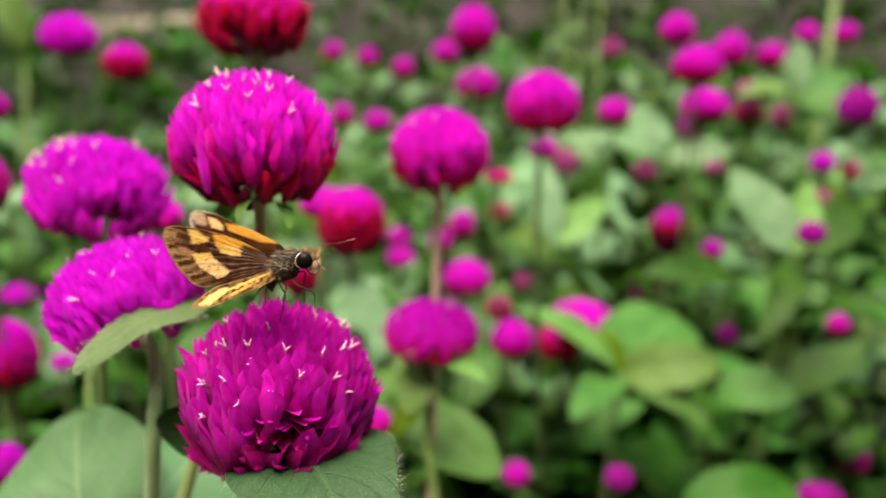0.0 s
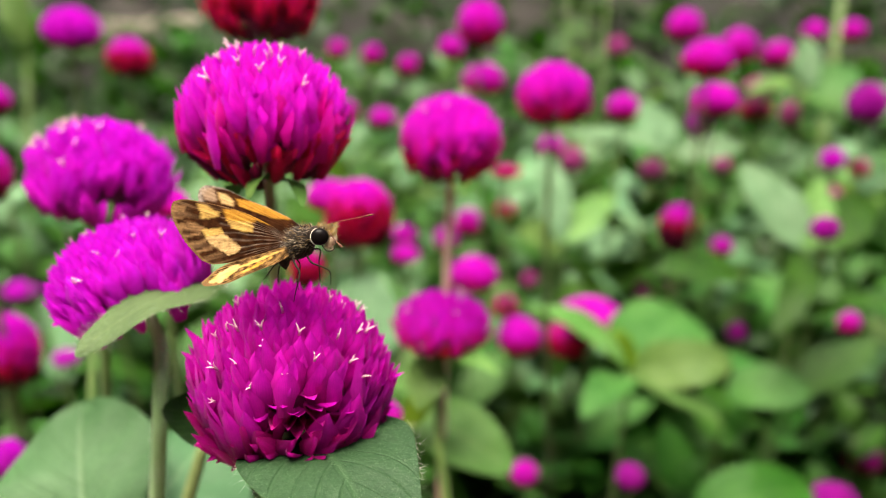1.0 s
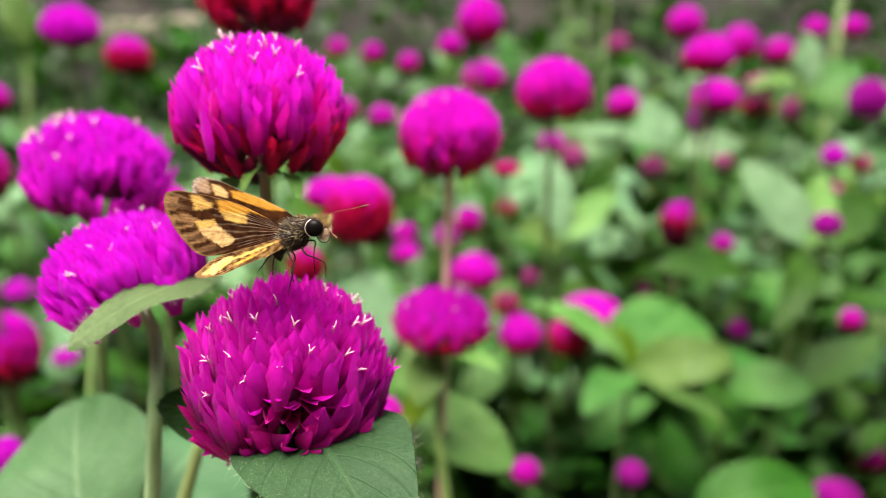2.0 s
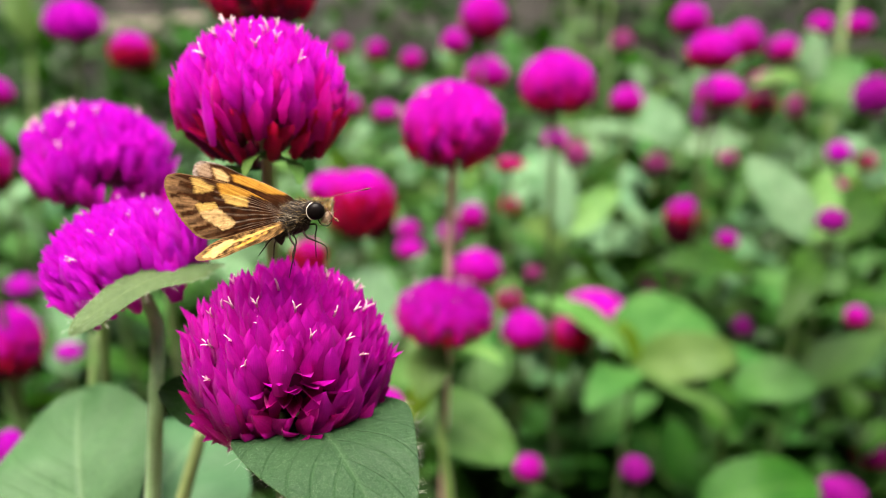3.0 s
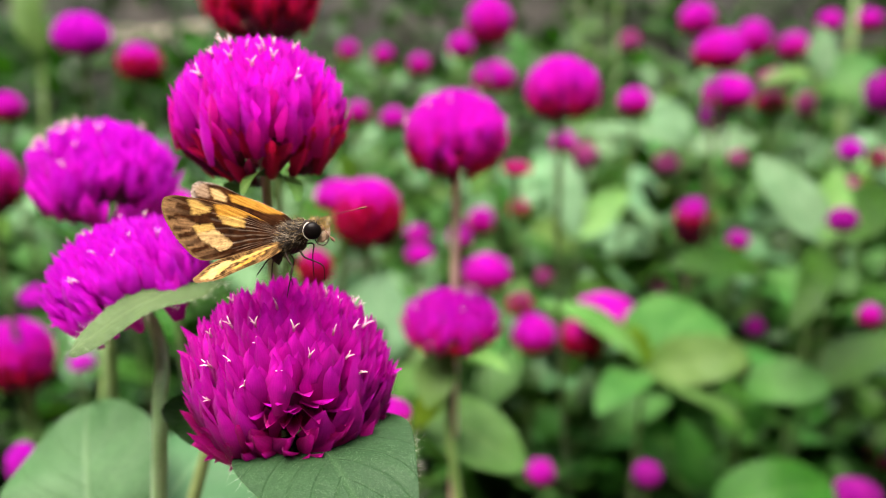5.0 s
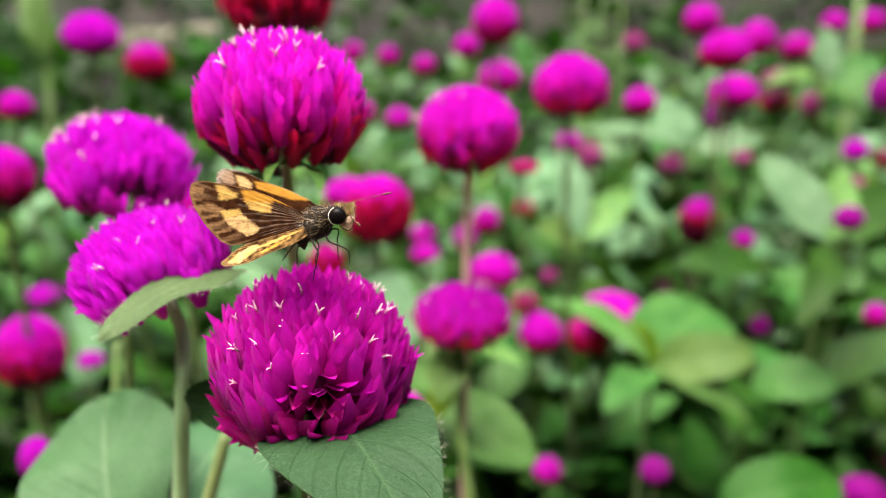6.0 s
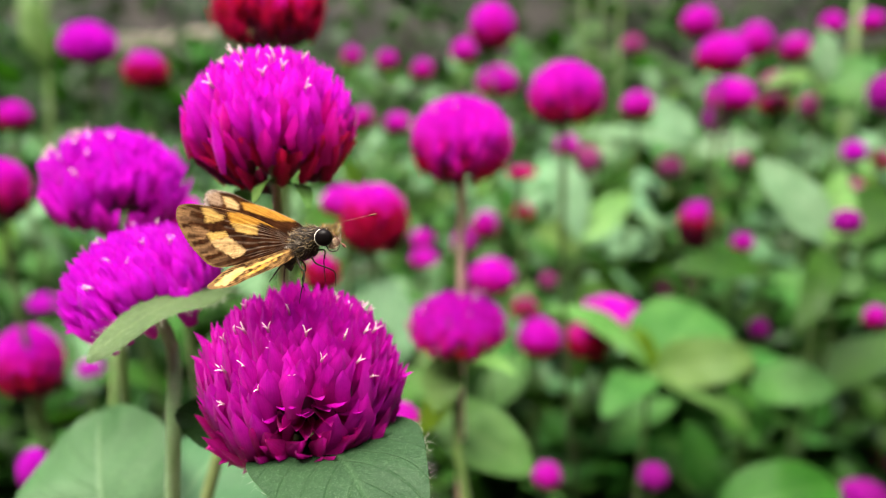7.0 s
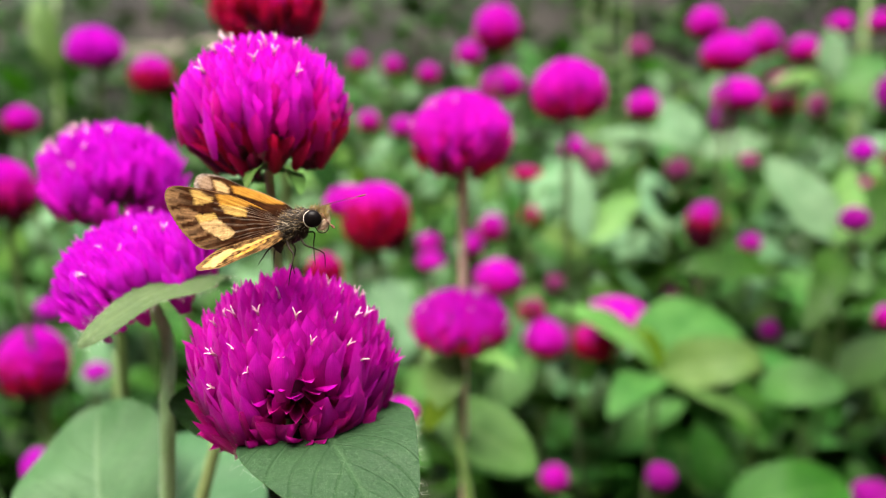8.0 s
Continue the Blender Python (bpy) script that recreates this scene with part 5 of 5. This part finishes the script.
def butterfly(m):
    thing = tagged(new("butterfly"), "brown and orange skipper butterfly perched on a magenta flower", "butterfly")
    thing.matrix_basis = m
    rnd = random.Random(8)
    # trunk of the body: tail, abdomen, thorax
    lump([(-5.53, 2.0, -2.27), (-3.07, 1.4, -1.04), (-1.45, 1.0, -0.03)], [0.15, 0.75, 1.05, 1.0], BODY, "abdomen", thing, "dark brown banded abdomen")
    thorax = lump([(-1.7, 1.9, -0.4), (0.3, 1.6, 0.7), (2.25, 1.0, 1.6)], [0.7, 2.05, 2.2, 1.15], BODY, "thorax", thing, "dark furry thorax")
    furs = []
    for _ in range(2000):
        a, f = rnd.uniform(0, 6.28), rnd.uniform(0.02, 1.0)
        c = Vector((-1.7, 1.9, -0.4)).lerp(Vector((2.38, 1.0, 1.65)), f)
        r = 2.2 * math.sin(math.pi * (0.12 + 0.68 * f)) ** 0.7
        d = Vector((-0.25 + 0.3 * f, math.cos(a), math.sin(a)))
        furs.append((c + d * r * 0.92, (-1.3, d.y * 0.45, d.z * 0.45 - 0.1)))
    fur(thorax, "thorax_hair", furs[:560], 1.0, GREYHAIR, 1, 0.026)
    fur(thorax, "thorax_hair", furs[560:760], 1.0, GOLDHAIR, 2, 0.026)
    fur(thorax, "thorax_hair", furs[760:], 1.0, LEG, 5)
    head = lump([(1.83, 0.5, 1.61), (3.26, 0.3, 1.86), (4.84, 0.2, 1.85)], [0.85, 1.25, 1.15, 0.45], BODY, "head", thing, "dark head with golden hair tufts")
    ball("eye", head, (3.55, -0.85, 1.56), 1.2, EYE_BLACK, "large glossy black eye", (1, 0.72, 0.96))
    ball("eye", head, (3.45, 1.45, 1.72), 1.1, EYE_BLACK, "large glossy black eye", (1, 0.72, 0.96))
    ring("eye_rim", head, (3.52, -1.05, 1.55), 1.2, 0.085, RIM, "white rim of scales round the eye")
    lump([(4.13, 0.0, 0.15), (4.86, 0.0, 0.74), (5.44, 0.1, 1.63), (5.57, 0.2, 2.22)], [0.2, 0.55, 0.6, 0.3, 0.1], CREAM, "palp", head, "cream furry mouth palp")
    lump([(4.32, 0.8, 1.24), (5.08, 0.8, 1.37), (5.54, 0.8, 1.70)], [0.3, 0.5, 0.4, 0.1], CREAM, "palp", head, "cream furry mouth palp")
    lump([(4.53, 0.3, 1.35), (5.10, 0.2, 2.23), (5.08, 0.3, 3.20)], [0.45, 0.62, 0.5, 0.1], GOLDHAIR, "face_tuft", head, "golden brown face tuft")
    tufts = []
    for _ in range(900):
        a = rnd.uniform(-0.3, 2.5)
        c = (rnd.uniform(3.0, 5.6), rnd.uniform(-0.6, 1.2), rnd.uniform(1.5, 3.2))
        tufts.append((c, (0.6 * math.cos(a) + 0.3, rnd.gauss(-0.1, 0.4), math.sin(a))))
    fur(head, "head_tuft", tufts[:600], 0.6, GOLDHAIR, 3)
    fur(head, "head_tuft", tufts[600:], 0.6, GREYHAIR, 6)
    beard = [((rnd.uniform(3.9, 5.3), rnd.uniform(-0.8, 0.3), rnd.uniform(-0.2, 1.0)), (0.7, rnd.gauss(-0.4, 0.3), rnd.gauss(-0.2, 0.5))) for _ in range(160)]
    fur(head, "mouth_tuft", beard, 0.4, CREAM, 7, 0.03)
    limb("antenna", head, [(4.8, 0.0, 3.36), (6.8, -0.3, 3.8), (8.9, -0.5, 4.22), (10.7, -0.6, 4.62)], 0.034, 0.036, FEELER, "thin banded antenna with a clubbed tip",
         swell=lambda f: 1.0 + 2.4 * max(0.0, math.sin(math.pi * (f - 0.76) / 0.26)) if f > 0.76 else 1.0 + 0.3 * math.cos(f * 150), n=60)
    limb("antenna", head, [(4.73, -1.0, 2.31), (5.75, -2.0, 1.11), (6.80, -2.8, 0.15)], 0.05, 0.06, FEELER, "antenna pointing at the viewer",
         swell=lambda f: 1.0 + 2.2 * max(0.0, math.sin(math.pi * (f - 0.72) / 0.3)) if f > 0.72 else 1.0, n=40)
    limb("proboscis", head, [(3.87, -0.7, 0.42), (4.42, -0.9, -0.24), (5.16, -1.0, -0.31), (5.66, -0.9, 0.27), (5.65, -0.8, 1.01), (5.10, -0.6, 1.67)], 0.08, 0.06, LEG, "dark curled feeding tube")
    # legs
    limb("leg", thing, [(-0.15, 0.0, -1.33), (0.49, -1.0, -2.36), (1.01, -1.4, -3.08), (0.92, -1.7, -4.24), (0.50, -1.4, -5.85), (0.12, -0.6, -7.19)], 0.17, 0.045, LEG, n=30)
    limb("leg", thing, [(1.77, 0.0, -1.03), (2.41, -0.5, -1.84), (3.8, -0.7, -2.41), (4.85, -0.8, -2.97), (4.95, 0.0, -4.9)], 0.15, 0.05, LEG, n=30)
    limb("leg", thing, [(-1.69, 0.3, -1.47), (-2.59, -0.3, -2.36), (-3.24, 0.0, -3.17), (-4.20, 0.6, -4.29)], 0.13, 0.05, LEG, n=30)
    limb("leg", thing, [(2.00, 1.2, -0.12), (3.20, 1.6, -0.11), (3.06, 2.0, -1.61), (3.17, 2.2, -4.47)], 0.13, 0.06, LEG, n=30)
    limb("leg", thing, [(-0.15, 1.5, -1.09), (0.42, 2.4, -2.21), (-0.15, 3.0, -4.33), (0.08, 3.4, -5.71)], 0.12, 0.06, LEG, n=30)
    limb("leg", thing, [(-1.80, 1.5, -1.46), (-2.49, 2.6, -2.66), (-2.82, 3.4, -4.80)], 0.12, 0.06, LEG, n=30)
    lump([(-1.60, 0.6, -0.73), (-1.36, 0.5, -1.91), (-1.14, 0.5, -2.88)], [0.5, 0.9, 0.6, 0.12], BODY, "leg_base", thing, "black furry base of the legs")
    # wings
    wing("forewing", thing, [(-0.81, 1.63), (-2.39, 2.66), (-4.05, 3.54), (-5.83, 4.41), (-7.96, 5.19), (-10.06, 5.68), (-12.50, 6.16), (-14.77, 6.35), (-15.58, 6.04), (-15.83, 5.17), (-15.58, 3.79), (-14.92, 2.41), (-13.91, 0.75), (-12.63, -0.77), (-11.57, -1.78), (-10.66, -2.14), (-9.01, -2.07), (-7.08, -1.70), (-4.99, -1.11), (-2.76, -0.23), (-0.93, 0.60)],
         (-0.03, 1.09), lambda x, z: 0.3 + 0.17 * x + 0.10 * z, near_colour, "brown forewing with orange and yellow patches")
    wing("forewing", thing, [(0.50, 2.94), (-0.79, 3.95), (-2.24, 4.66), (-4.69, 5.78), (-7.15, 6.68), (-9.24, 7.66), (-10.92, 8.40), (-12.52, 8.75), (-13.96, 8.86), (-14.70, 8.33), (-14.92, 7.38), (-14.19, 5.63), (-12.01, 3.24), (-7.82, 1.26), (-3.76, 0.84), (-1.37, 1.44)],
         (0.53, 2.22), lambda x, z: 2.6 - 0.22 * x + 0.1 * z, far_colour, "far forewing, tan with orange streaks")
    wing("hindwing", thing, [(-0.2, 0.45), (-1.45, 0.21), (-2.81, -0.3), (-4.83, -0.97), (-6.81, -1.63), (-8.45, -2.2), (-9.69, -3.05), (-10.57, -3.96), (-11.09, -4.52), (-10.78, -4.87), (-9.65, -4.87), (-7.81, -4.53), (-5.9, -3.62), (-3.94, -2.77), (-1.94, -1.91), (-0.63, -1.03)],
         (-0.23, -0.18), lambda x, z: 0.1 + 0.2 * x + 0.45 * z, hind_colour, "brown and cream hindwing held flat")
    wing("hindwing", thing, [(-0.03, 0.15), (-1.74, 0.20), (-3.76, -0.05), (-6.04, -1.06), (-6.79, -2.07), (-5.78, -2.58), (-3.26, -1.82), (-1.24, -0.93)],
         (-0.23, -0.18), lambda x, z: 2.4 - 0.15 * x + 0.5 * z, hind_colour, "far hindwing held flat")
    return thing


skipper = butterfly(pose(-0.02421, 0.11236, 0.46572, -14.90, -0.92, 1.77))


def motions():
    """What moves by itself."""
    walk(skipper, [(0.0, skipper.matrix_basis.copy()), (8.0, skipper.matrix_basis.copy())])


motions()
